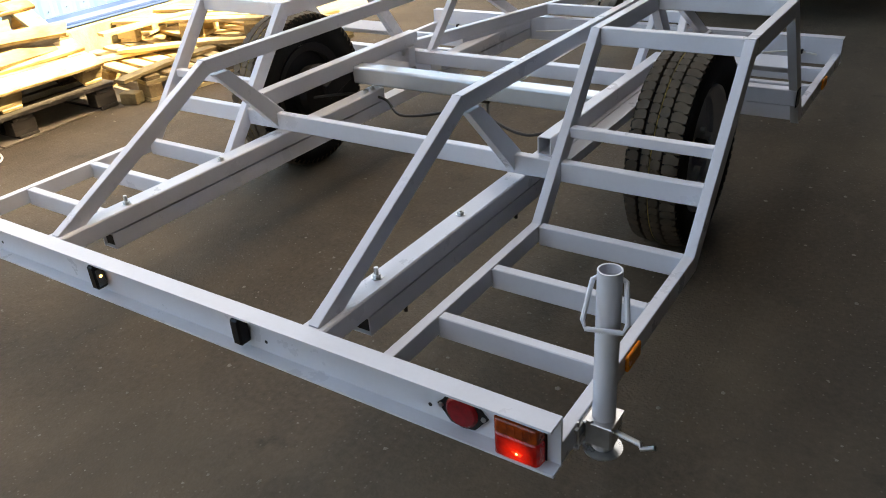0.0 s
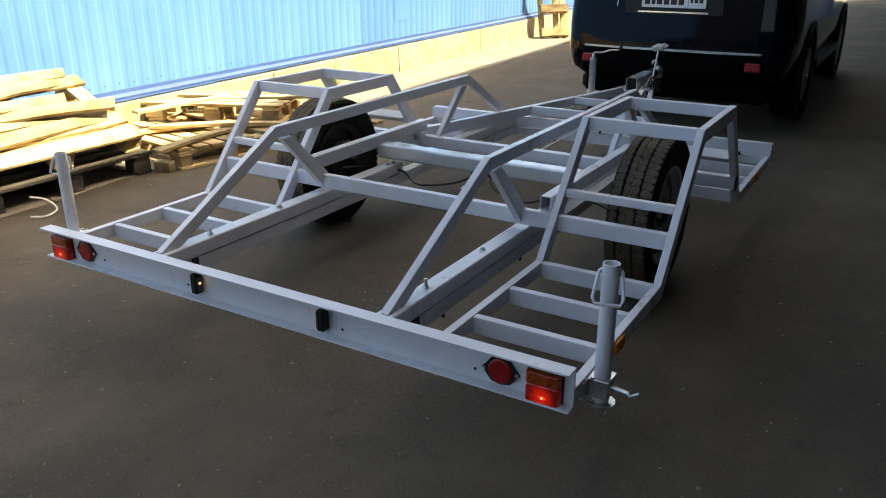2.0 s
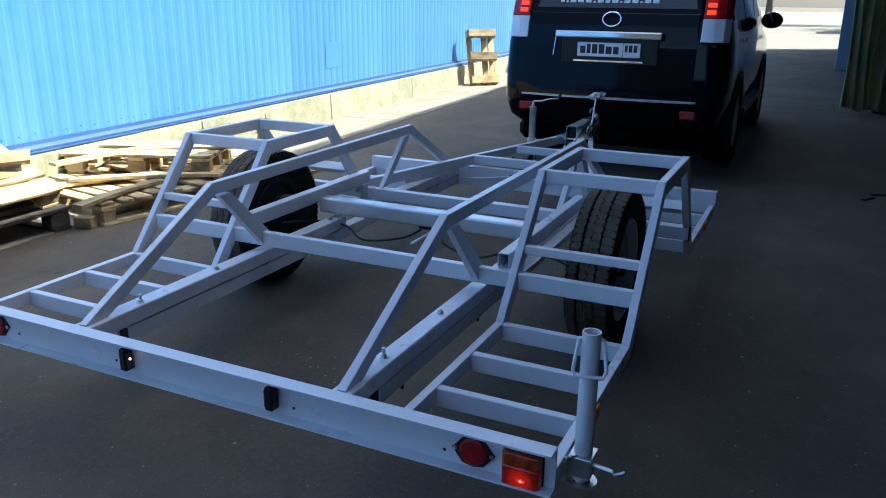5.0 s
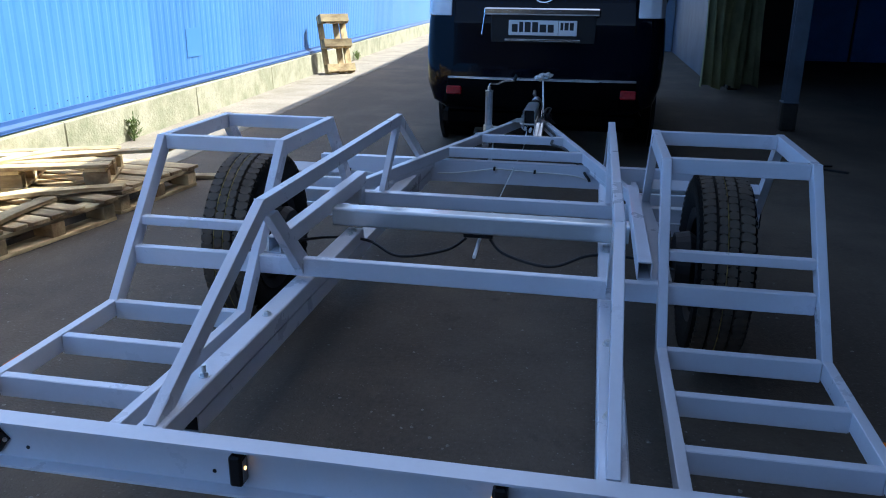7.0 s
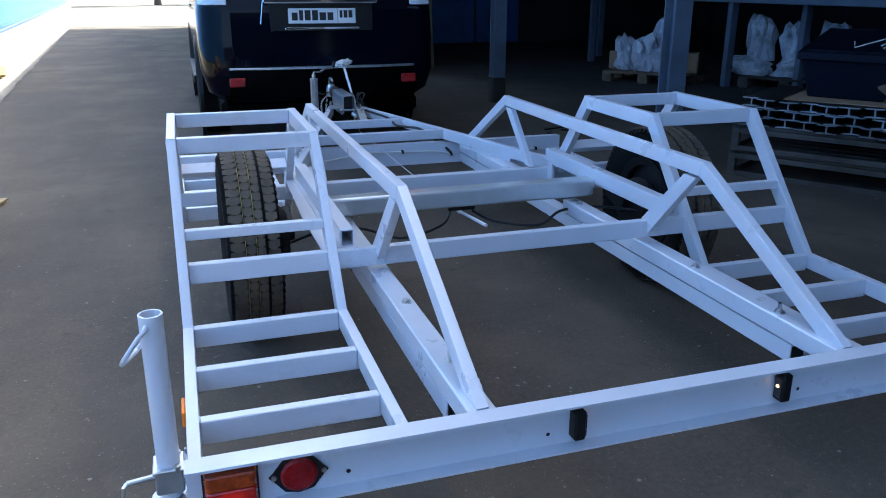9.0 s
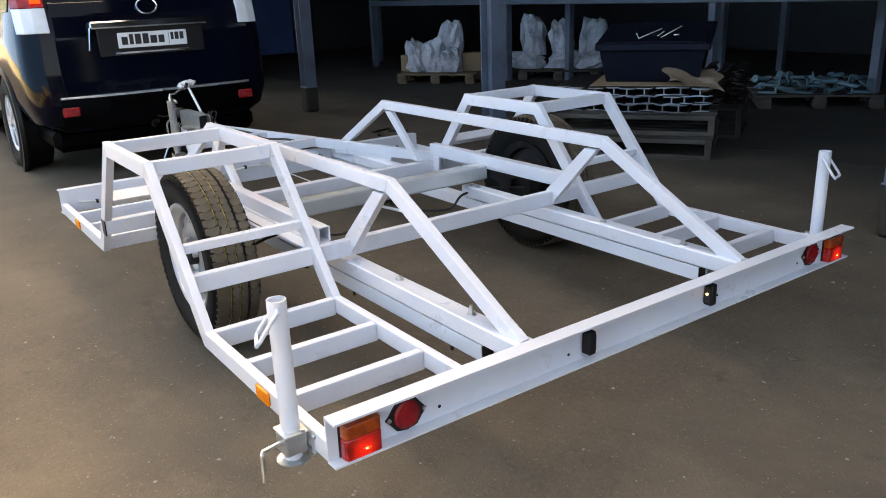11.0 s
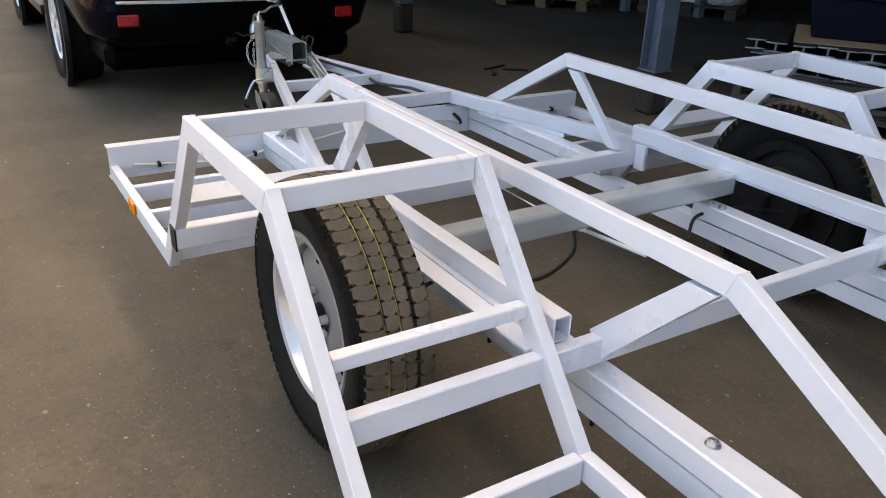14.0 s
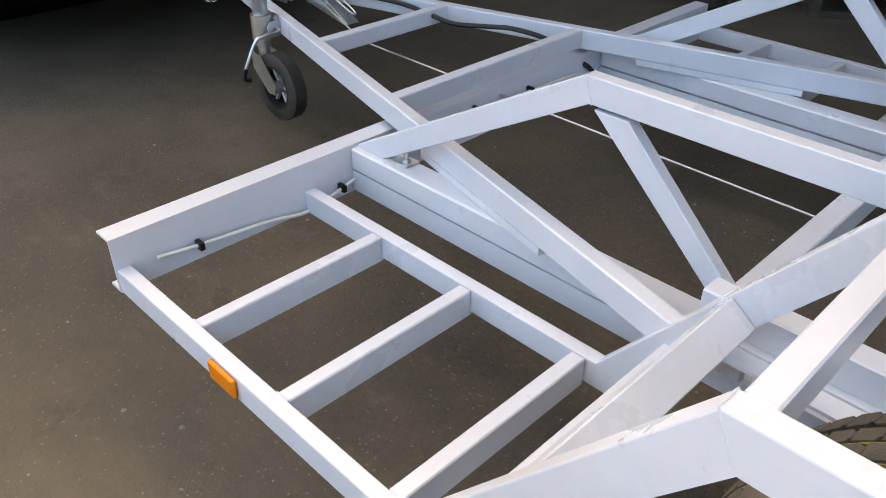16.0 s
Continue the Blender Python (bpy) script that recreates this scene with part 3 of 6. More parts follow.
# wheels
def wheel(parent_name, x, facing):
    w = new(parent_name)
    w.empty_display_size = 0.1
    w.parent = trailer
    w.matrix_basis = pose(x, 1.50, 0.349, 0, 0, 0 if facing > 0 else 180)
    prof = [(-0.068, 0.212), (-0.082, 0.232), (-0.096, 0.272), (-0.092, 0.312), (-0.078, 0.326), (0.0, 0.3335), (0.078, 0.326), (0.092, 0.312), (0.096, 0.272), (0.082, 0.232), (0.068, 0.212)]
    tyre = part("tyre", lathe(prof, "x", 72), M["rubber"], w, smooth=True)
    # four ribs of tread blocks, nicked at both edges, the outer edges of the shoulder ribs scalloped
    bm = bmesh.new()
    n = 66
    for j, (c, half) in enumerate(((-0.0632, 0.0200), (-0.0198, 0.0132), (0.0142, 0.0150), (0.0595, 0.0235))):
        sg = 1 if c > 0 else -1
        for k in range(n):
            a0 = 2 * math.pi * (k + 0.31 * j) / n
            da = 2 * math.pi / n
            if half > 0.0175:
                edge = [(0.03, -0.72 * half), (0.0, 0.0), (0.08, 0.45 * half), (0.20, 0.52 * half), (0.31, half), (0.60, 0.985 * half), (1.02, 0.94 * half), (1.045, 0.45 * half), (0.97, 0.0), (0.98, -0.5 * half), (0.965, -half), (0.20, -half), (0.15, -0.68 * half)]
            else:
                edge = [(0.0, -0.52 * half), (0.02, 0.0), (0.0, 0.52 * half), (0.13, 0.62 * half), (0.18, half), (0.97, half), (0.975, 0.5 * half), (0.995, 0.0), (0.975, -0.5 * half), (0.97, -half), (0.18, -half), (0.13, -0.62 * half)]
            m = len(edge)
            vs = []
            for r in (0.322, 0.3485):
                for f, dx in edge:
                    x = c + sg * dx
                    ang = a0 + da * f
                    drop = 0.010 * (abs(x) / 0.084) ** 2.4
                    vs.append(bm.verts.new((x, (r - drop) * math.cos(ang), (r - drop) * math.sin(ang))))
            bm.faces.new(vs[m:])
            for i in range(m):
                bm.faces.new((vs[i], vs[(i + 1) % m], vs[m + (i + 1) % m], vs[m + i]))
    tagged(part("tread", bm, M["tread"], w), kind="stuff")
    # shoulder lugs
    bm = bmesh.new()
    for k in range(n):
        for sx in (-1, 1):
            a0 = 2 * math.pi * (k + 0.2) / n
            vs = []
            for rr, xx in ((0.336, 0.0835), (0.318, 0.0945), (0.300, 0.0965)):
                for f in (0.0, 0.62):
                    ang = a0 + 2 * math.pi / n * f
                    vs.append(bm.verts.new((sx * xx, rr * math.cos(ang), rr * math.sin(ang))))
            bm.faces.new((vs[0], vs[1], vs[3], vs[2]))
            bm.faces.new((vs[2], vs[3], vs[5], vs[4]))
    bmesh.ops.solidify(bm, geom=bm.faces[:], thickness=0.004)
    tagged(part("shoulder_lug", bm, M["rubber"], w), kind="stuff")
    for x1 in (0.0325, -0.0038)[0 if facing < 0 else 1:]:
        part("tread_line", lathe([(x1 - 0.0010, 0.331), (x1 + 0.0010, 0.331), (x1 + 0.0010, 0.3468 - 1.1 * x1 * x1), (x1 - 0.0010, 0.3468 - 1.1 * x1 * x1)], "x", 72), M["tyreline"], w)
    rim = part("rim", lathe([(0.066, 0.222), (0.080, 0.218), (0.076, 0.207), (0.062, 0.198), (0.050, 0.190), (0.0, 0.188), (0.0, 0.181), (0.044, 0.182), (0.056, 0.193), (0.068, 0.203)], "x", 64), M["rim"], w, "silver steel rim", smooth=True)
    # silver barrel coloured black: the shade inside the wheel is painted on
    part("rim_barrel", lathe([(-0.0005, 0.187), (-0.06, 0.186), (-0.075, 0.214), (-0.08, 0.214), (-0.068, 0.178), (-0.0005, 0.181)], "x", 64), M["blackmetal"], w, "inner rim barrel, black in place of shade", smooth=True)
    # pressed disc with hand holes
    bm = bmesh.new()
    rings = [(0.012, 0.186), (0.034, 0.168), (0.040, 0.138), (0.050, 0.112), (0.046, 0.062), (0.030, 0.045), (0.030, 0.0)]
    n = 48
    grid = [[bm.verts.new((a, r * math.cos(2 * math.pi * k / n), r * math.sin(2 * math.pi * k / n))) for k in range(n)] for a, r in rings[:-1]]
    for i in range(len(grid) - 1):
        for k in range(n):
            if i == 1 and k % 6 == 0:
                continue
            bm.faces.new((grid[i][k], grid[i][(k + 1) % n], grid[i + 1][(k + 1) % n], grid[i + 1][k]))
    bm.faces.new(grid[-1])
    bmesh.ops.solidify(bm, geom=bm.faces[:], thickness=0.004)
    part("wheel_disc", bm, M["rim"], w, smooth=True)
    part("backing_plate", lathe([(-0.045, 0.0), (-0.045, 0.14), (-0.04, 0.176), (-0.034, 0.176), (-0.034, 0.0)], "x", 40, closed=False), M["blackmetal"], w, "black steel brake backing plate", smooth=True)
    part("hub_boss", lathe([(-0.0455, 0.0), (-0.0455, 0.055), (-0.062, 0.050), (-0.064, 0.03), (-0.064, 0.0)], "x", 24, closed=False), M["blackmetal"], w, smooth=True)
    part("hub_cap", lathe([(0.038, 0.0), (0.038, 0.034), (0.07, 0.031), (0.078, 0.024), (0.08, 0.0)], "x", 20, closed=False), M["blackmetal"], w, smooth=True)
    for k in range(5):
        a = 2 * math.pi * (k + 0.3) / 5
        part("wheel_nut", lathe([(0.052, 0.0), (0.052, 0.012), (0.07, 0.0105), (0.072, 0.0)], "x", 6, (0, 0.07 * math.cos(a), 0.07 * math.sin(a)), closed=False), M["zinc"], w)
    return w


wheel("wheel", 0.895, 1)
wheel("wheel", -0.895, -1)


# lamps on the rear beam
def rear_lamps(s):
    x0, x1 = sorted((s * 1.012, s * 1.118))
    lamp = part("tail_lamp", box(x0 - 0.003, x1 + 0.003, -0.012, YB - 0.0065, 0.252, 0.354, 0.004), M["black"], trailer, "black combination lamp with amber over red lens")
    part("amber_lens", extrude([(x0, -0.0122), (x0 + 0.003, -0.036), (x0 + 0.010, -0.041), (x1 - 0.010, -0.041), (x1 - 0.003, -0.036), (x1, -0.0122)], "z", 0.3150, 0.351, 0.003), M["amber"], lamp, "amber indicator lens")
    part("red_lens", extrude([(x0, -0.0122), (x0 + 0.003, -0.036), (x0 + 0.010, -0.041), (x1 - 0.010, -0.041), (x1 - 0.003, -0.036), (x1, -0.0122)], "z", 0.256, 0.3136, 0.003), M["litlens"], lamp, "red tail lens, lit")
    cx, cz = (x0 + x1) / 2 + 0.004, 0.279
    star = [(cx + r * math.cos(a), cz + 0.8 * r * math.sin(a)) for a, r in ((0.2, 0.013), (0.9, 0.006), (1.5, 0.010), (2.2, 0.005), (2.9, 0.012), (3.6, 0.006), (4.2, 0.009), (4.9, 0.005), (5.6, 0.010))]
    part("lit_spot", extrude(star, "y", -0.0424, -0.0414), M["redbulb"], lamp)
    part("lit_bulb", lathe([(-0.0430, 0.0), (-0.0430, 0.002), (-0.0425, 0.0028)], "y", 12, (cx, 0, cz), closed=False), M["bulb"], lamp)
    # ribs moulded into the lenses
    for k in range(5):
        xr = x0 + 0.018 + 0.0175 * k
        part("lens_rib", box(xr - 0.0012, xr + 0.0012, -0.0425, -0.0414, 0.318, 0.348, 0.0004), M["amber"], lamp)
    cx, cz = s * 0.927, 0.309
    pts = [(cx - 0.062, cz), (cx - 0.052, cz + 0.01), (cx - 0.03, cz + 0.038), (cx, cz + 0.044), (cx + 0.03, cz + 0.038), (cx + 0.052, cz + 0.01), (cx + 0.062, cz), (cx + 0.052, cz - 0.01), (cx + 0.03, cz - 0.038), (cx, cz - 0.044), (cx - 0.03, cz - 0.038), (cx - 0.052, cz - 0.01)]
    refl = part("reflector", extrude(pts, "y", YB - 0.012, YB - 0.0065), M["black"], trailer, "round red reflector on a black base")
    part("red_lens", lathe([(-0.019, 0.0), (-0.019, 0.033), (-0.0145, 0.039), (-0.0122, 0.039)], "y", 28, (cx, YB, cz), closed=False), M["redlens"], refl)
    for k in (-1, 1):
        part("screw", lathe([(-0.0165, 0.0), (-0.0165, 0.005), (-0.0122, 0.006)], "y", 10, (cx + k * 0.052, YB, cz), closed=False), M["zinc"], refl)
    # number-plate lamp, shining inwards
    x0, x1 = sorted((s * 0.273, s * 0.303))
    npl = part("plate_lamp", box(x0, x1, YB - 0.042, YB - 0.0065, 0.280, 0.356, 0.005), M["black"], trailer, "black number-plate lamp")
    xi = s * 0.2722
    part("window", box(xi - 0.001, xi + 0.001, YB - 0.038, YB - 0.012, 0.290, 0.345, 0.0005), M["carglass"], npl)
    part("bulb", lathe([(-0.0015, 0.0), (-0.0015, 0.0045), (0.0015, 0.0045), (0.0015, 0)], "x", 12, (s * 0.2705, YB - 0.025, 0.322), closed=False), M["bulb"], npl)
    # side markers
    for y in (0.362, 2.605):
        xm = s * (XO + 0.001)
        a, b = sorted((xm, xm + s * 0.009))
        part("side_marker", box(a, b, y - 0.04, y + 0.04, RT - 0.045, RT - 0.004, 0.003), M["orange"], trailer, "orange side reflector")


for s in (-1, 1):
    rear_lamps(s)


# corner jacks
def corner_jack(s):
    x, y = s * 1.186, 0.115
    jack = part("corner_jack", lathe([(0.232, 0.024), (0.652, 0.024), (0.652, 0.0205), (0.232, 0.0205)], "z", 24, (x, y, 0)), M["paint"], trailer, "grey tubular corner jack with zinc clamp", smooth=True)
    # the carrying loop hangs to one side
    ux, uy = (0.25, -0.97) if s > 0 else (-0.92, 0.39)
    vx, vy = -uy, ux
    loop = [(-0.022, 0.0, 0.634), (-0.031, 0.0, 0.628), (-0.034, 0.014, 0.612), (-0.041, 0.046, 0.566), (-0.034, 0.055, 0.553), (0.034, 0.055, 0.553), (0.041, 0.046, 0.566), (0.034, 0.014, 0.612), (0.031, 0.0, 0.628), (0.022, 0.0, 0.634)]
    part("carry_handle", rod([(x + v * vx + u * ux, y + v * vy + u * uy, z) for v, u, z in loop], 0.0052, 8), M["paint"], jack)
    a, b = sorted((x - 0.032, x + 0.032))
    part("top_plate", box(a, b, y - 0.036, y + 0.036, 0.302, 0.308, 0.002), M["zinc"], jack)
    part("clamp_body", box(a + 0.003, b - 0.003, y - 0.030, y + 0.030, 0.246, 0.3018, 0.004), M["galv"], jack)
    a, b = sorted((s * (XO + 0.0005), x - s * 0.0325))
    part("clamp_ear", box(a - 0.0, b + 0.0, y - 0.05, y - 0.044, 0.24, 0.312, 0.001), M["zinc"], jack)
    part("clamp_ear", box(a, b, y + 0.036, y + 0.042, 0.24, 0.312, 0.001), M["zinc"], jack)
    part("foot", lathe([(0.222, 0.0), (0.222, 0.041), (0.226, 0.042), (0.2265, 0.02), (0.2455, 0.02), (0.2455, 0)], "z", 24, (x, y, 0), closed=False), M["galv"], jack)
    part("clamp_screw", rod([(x + s * 0.03, y - 0.01, 0.285), (x + s * 0.085, y - 0.02, 0.285)], 0.006, 8), M["zinc"], jack)
    e = (x + s * 0.085, y - 0.02, 0.285)
    tail = (0.034, -0.012, 0.300) if s > 0 else (-0.012, -0.02, 0.215)
    part("clamp_lever", rod([e, (e[0] + s * 0.006, e[1] - 0.008, 0.281), (e[0] + tail[0], e[1] + tail[1], tail[2])], 0.005, 8), M["zinc"], jack)
    for dz in (0.25, 0.296):
        part("bolt", rod([(x - s * 0.036, y - 0.06, dz), (x - s * 0.036, y + 0.055, dz)], 0.005, 6), M["zinc"], jack)
    for dy in (-0.03, 0.03):
        part("nut", lathe([(0.305, 0.0), (0.305, 0.008), (0.314, 0.008), (0.314, 0)], "z", 6, (x - s * 0.018, y + dy, 0), closed=False), M["zinc"], jack)


for s in (-1, 1):
    corner_jack(s)

# jockey wheel
jx, jy = -0.257, 3.79
jock = part("jockey_wheel", lathe([(0.36, 0.0), (0.36, 0.024), (0.6790, 0.024), (0.6830, 0.026), (0.6900, 0.026), (0.6900, 0.0)], "z", 28, (jx, jy, 0), closed=False), M["galv"], trailer, "galvanised jockey wheel post", smooth=True)
part("crank", rod(curve_pts([(jx, jy, 0.6810), (jx, jy, 0.7230), (jx + 0.012, jy + 0.008, 0.7310), (jx + 0.05, jy + 0.04, 0.7290), (jx + 0.09, jy + 0.075, 0.7430), (jx + 0.15, jy + 0.12, 0.7450)], 4), 0.0055, 8), M["zinc"], jock)
part("crank_socket", lathe([(0.6905, 0.0), (0.6905, 0.011), (0.7160, 0.011), (0.7160, 0.0)], "z", 14, (jx, jy, 0), closed=False), M["zinc"], jock, smooth=True)
part("crank_knob", rod([(jx + 0.15, jy + 0.12, 0.7450), (jx + 0.165, jy + 0.13, 0.7810)], 0.011, 10), M["black"], jock)
part("inner_tube", lathe([(0.22, 0.019), (0.37, 0.019), (0.37, 0.0), (0.22, 0)], "z", 18, (jx, jy, 0), closed=False), M["zinc"], jock, smooth=True)
wy, wz = jy - 0.075, 0.243
for dx in (-0.034, 0.034):
    part("fork", extrude([(jy - 0.024, 0.335), (jy + 0.022, 0.345), (jy + 0.02, 0.29), (wy + 0.02, wz - 0.02), (wy - 0.015, wz - 0.018), (wy - 0.02, wz + 0.015)], "x", jx + dx - 0.002, jx + dx + 0.002), M["zinc"], jock)
part("tyre", lathe([(-0.024, 0.066), (-0.027, 0.098), (-0.021, 0.110), (0.021, 0.110), (0.027, 0.098), (0.024, 0.066)], "x", 44, (jx, wy, wz)), M["castor"], jock, smooth=True)
part("rim", lathe([(-0.0245, 0.072), (-0.0245, 0.064), (-0.008, 0.058), (0.008, 0.058), (0.0245, 0.064), (0.0245, 0.072)], "x", 36, (jx, wy, wz)), M["blackmetal"], jock, "black plastic wheel rim", smooth=True)
part("hub", lathe([(-0.031, 0.0), (-0.031, 0.016), (-0.012, 0.020), (0.012, 0.020), (0.031, 0.016), (0.031, 0)], "x", 24, (jx, wy, wz), closed=False), M["zinc"], jock, smooth=True)
for k in range(6):
    a = 2 * math.pi * k / 6
    part("spoke", bar((jx, wy + 0.018 * math.cos(a), wz + 0.018 * math.sin(a)), (jx, wy + 0.060 * math.cos(a), wz + 0.060 * math.sin(a)), 0.010, 0.014, (1, 0, 0), 0.002), M["rim"], jock)
part("clamp", lathe([(0.385, 0.0255), (0.385, 0.033), (0.462, 0.033), (0.462, 0.0255)], "z", 28, (jx, jy, 0)), M["zinc"], jock, smooth=True)
part("bracket", extrude([(jx + 0.028, jy - 0.03), (-draw_x(jy) - 0.018, jy - 0.03), (-draw_x(jy) - 0.018, jy + 0.03), (jx + 0.028, jy + 0.03)], "z", 0.388, 0.455, 0.003), M["zinc"], jock)
part("lock_plate", lathe([(-0.003, 0.0), (-0.003, 0.026), (0.003, 0.026), (0.003, 0.0)], "y", 20, (jx + 0.02, jy - 0.040, 0.42), closed=False), M["zinc"], jock, smooth=True)
part("clamp_lever", rod(curve_pts([(jx + 0.02, jy - 0.036, 0.42), (jx + 0.01, jy - 0.075, 0.424), (jx - 0.05, jy - 0.080, 0.418), (jx - 0.075, jy - 0.075, 0.408), (jx - 0.105, jy - 0.065, 0.345), (jx - 0.115, jy - 0.060, 0.318)], 4), 0.0055, 8), M["zinc"], jock)
part("lever_grip", rod(curve_pts([(jx - 0.113, jy - 0.061, 0.326), (jx - 0.12, jy - 0.058, 0.300), (jx - 0.112, jy - 0.056, 0.288), (jx - 0.098, jy - 0.056, 0.284)], 4), 0.0075, 8), M["black"], jock)

# overrun coupling: an inverted channel with its fittings
def arch(w, z0, z1, t, r=0.016):
    """An inverted channel section, rounded at the top."""
    out, inn = [(-w, z0)], [(w - t, z0)]
    for k in range(5):
        a = math.pi - k * math.pi / 8
        out.append((-w + r + r * math.cos(a), z1 - r + r * math.sin(a)))
    out += [(-x, z) for x, z in out[::-1]]
    q = r - t * 0.5
    for k in range(5):
        a = k * math.pi / 8
        inn.append((w - t - q + q * math.cos(a), z1 - t - q + q * math.sin(a)))
    inn += [(-x, z) for x, z in inn[::-1]]
    return out + inn


coup = part("coupling", extrude(arch(0.042, 0.43, 0.552, 0.005), "y", 3.925, 4.32), M["galv"], trailer, "galvanised overrun hitch coupling", smooth=True)
for s in (-1, 1):
    part("side_flange", extrude([(3.95, 0.418), (4.22, 0.418), (4.30, 0.46), (4.30, 0.50), (4.10, 0.475), (3.95, 0.475)], "x", s * 0.0455 - 0.003, s * 0.0455 + 0.003, 0.001), M["zinc"], coup)
    for y in (3.975, 4.10, 4.21):
        part("bolt", lathe([(0.0, 0.0), (0.0, 0.010), (0.010, 0.010), (0.010, 0.0)] if s > 0 else [(-0.010, 0.0), (-0.010, 0.010), (0.0, 0.010), (0.0, 0.0)], "x", 6, (s * 0.0486, y, 0.445), closed=False), M["zinc"], coup)
part("cross_bolt", rod([(-0.062, 3.945, 0.452), (0.062, 3.945, 0.452)], 0.006, 8), M["zinc"], coup)
# black plate across the channel, standing in for its dark hollow
part("inner_shade", box(-0.034, 0.034, 3.975, 3.98, 0.432, 0.545, 0.001), M["black"], coup)
part("damper", lathe([(3.985, 0.0), (3.985, 0.019), (4.20, 0.019), (4.20, 0.0)], "y", 16, (0, 0, 0.495), closed=False), M["zinc"], coup, smooth=True)
part("draw_tube", lathe([(4.30, 0.0), (4.30, 0.026), (4.56, 0.026), (4.56, 0.0)], "y", 20, (0, 0, 0.515), closed=False), M["zinc"], coup, smooth=True)
part("bellows", lathe([(4.322 + 0.011 * k, 0.042 if k % 2 else 0.034) for k in range(13)], "y", 20, (0, 0, 0.515), closed=False), M["black"], coup)
part("ball_socket", lathe([(0.462, 0.0), (0.464, 0.036), (0.50, 0.040), (0.535, 0.034), (0.556, 0.018), (0.56, 0)], "z", 20, (0, 4.60, 0), closed=False), M["galv"], coup, smooth=True)
part("lock_lever", rod(curve_pts([(-0.014, 4.60, 0.556), (-0.014, 4.57, 0.598), (-0.014, 4.50, 0.606), (-0.014, 4.455, 0.588)], 4), 0.009, 8), M["zinc"], coup, smooth=True)
part("hand_brake", bar((0.085, 4.14, 0.46), (0.055, 4.345, 0.705), 0.010, 0.022, r=0.002), M["white"], coup, "white brake lever")
part("brake_quadrant", extrude([(4.06, 0.44), (4.21, 0.44), (4.24, 0.505), (4.19, 0.545), (4.11, 0.53), (4.06, 0.49)], "x", 0.070, 0.075, 0.001), M["zinc"], coup)
# sloped sheet guard with a wire loop
part("guard_plate", extrude([(3.735, 0.372), (3.76, 0.366), (3.97, 0.405), (3.985, 0.46), (3.93, 0.468)], "x", 0.047, 0.098, 0.002), M["galv"], coup, "bright bent sheet guard")
part("wire_loop", rod(curve_pts([(0.048, 3.98, 0.505), (0.048, 3.86, 0.468), (0.05, 3.74, 0.425), (0.062, 3.715, 0.41), (0.075, 3.74, 0.418), (0.078, 3.86, 0.462), (0.08, 3.95, 0.49)], 5), 0.003, 6), M["zinc"], coup)
part("spring", rod([(0.018 + 0.009 * math.cos(k * 1.1), 3.80 + 0.0018 * k, 0.428 + 0.009 * math.sin(k * 1.1)) for k in range(64)], 0.0022, 5), M["zinc"], coup)
bm = bmesh.new()
bmesh.ops.create_icosphere(bm, subdivisions=4, radius=1)
for v in bm.verts:
    d = 1 + 0.30 * noise.noise(v.co * 2.1) + 0.16 * noise.noise(v.co * 5.5) + 0.06 * noise.noise(v.co * 13)
    c = v.co * d
    v.co = Vector((0.055 + c.x * 0.062, 4.375 + c.y * 0.060, 0.728 + c.z * 0.026 + c.x * 0.010))
part("wrapped_grip", bm, M["rag"], coup, "brake lever grip wrapped in clear polythene")


# safety chain on the coupling
def chain(points, name, parent):
    pts = curve_pts(points, 8)
    dist, k = 0.0, 0
    for i in range(1, len(pts)):
        dist += (pts[i] - pts[i - 1]).length
        if dist >= 0.017:
            dist = 0
            d = (pts[i] - pts[i - 1]).normalized()
            u = d.orthogonal().normalized()
            if k % 2:
                u = d.cross(u)
            ring = [pts[i] + d * 0.012 * math.cos(a) + u * 0.006 * math.sin(a) for a in [2 * math.pi * j / 10 for j in range(10)]]
            part(name, rod(ring, 0.0018, 5, True), M["zinc"], parent)
            k += 1


chain([(-0.04, 4.53, 0.48), (-0.09, 4.50, 0.44), (-0.10, 4.47, 0.37), (-0.075, 4.44, 0.33), (-0.06, 4.40, 0.40), (-0.05, 4.36, 0.46)], "chain_link", coup)
chain([(-0.05, 4.50, 0.47), (-0.07, 4.46, 0.36), (-0.055, 4.41, 0.34), (-0.05, 4.33, 0.46)], "chain_link", coup)
part("breakaway_cable", rod(curve_pts([(-0.03, 4.55, 0.50), (-0.06, 4.66, 0.47), (-0.065, 4.78, 0.47), (-0.07, 4.83, 0.43)], 6), 0.005, 6), M["blackmetal"], coup)
part("plug", lathe([(0.0, 0.0), (0.0, 0.016), (0.05, 0.02), (0.055, 0.012), (0.06, 0.0)], "x", 14, (-0.10, 4.85, 0.42), closed=False), M["black"], coup)

# coil of spare wiring beside the brake lever
rng = random.Random(5)
for k in range(7):
    c0 = Vector((0.115 + rng.uniform(-0.02, 0.03), 4.12 + rng.uniform(-0.05, 0.05), 0.475 + rng.uniform(-0.02, 0.02)))
    a0, r0, r1 = rng.uniform(0, 6), rng.uniform(0.035, 0.06), rng.uniform(0.035, 0.055)
    tilt = rng.uniform(-0.5, 0.5)
    loop = [c0 + Vector((0.35 * r0 * math.sin(2 * a + a0) + tilt * r1 * math.sin(a), r0 * math.cos(a), r1 * math.sin(a))) for a in [2 * math.pi * j / 18 for j in range(18)]]
    part("wire_coil", rod(loop, 0.004, 6, True), M["cable"], coup)

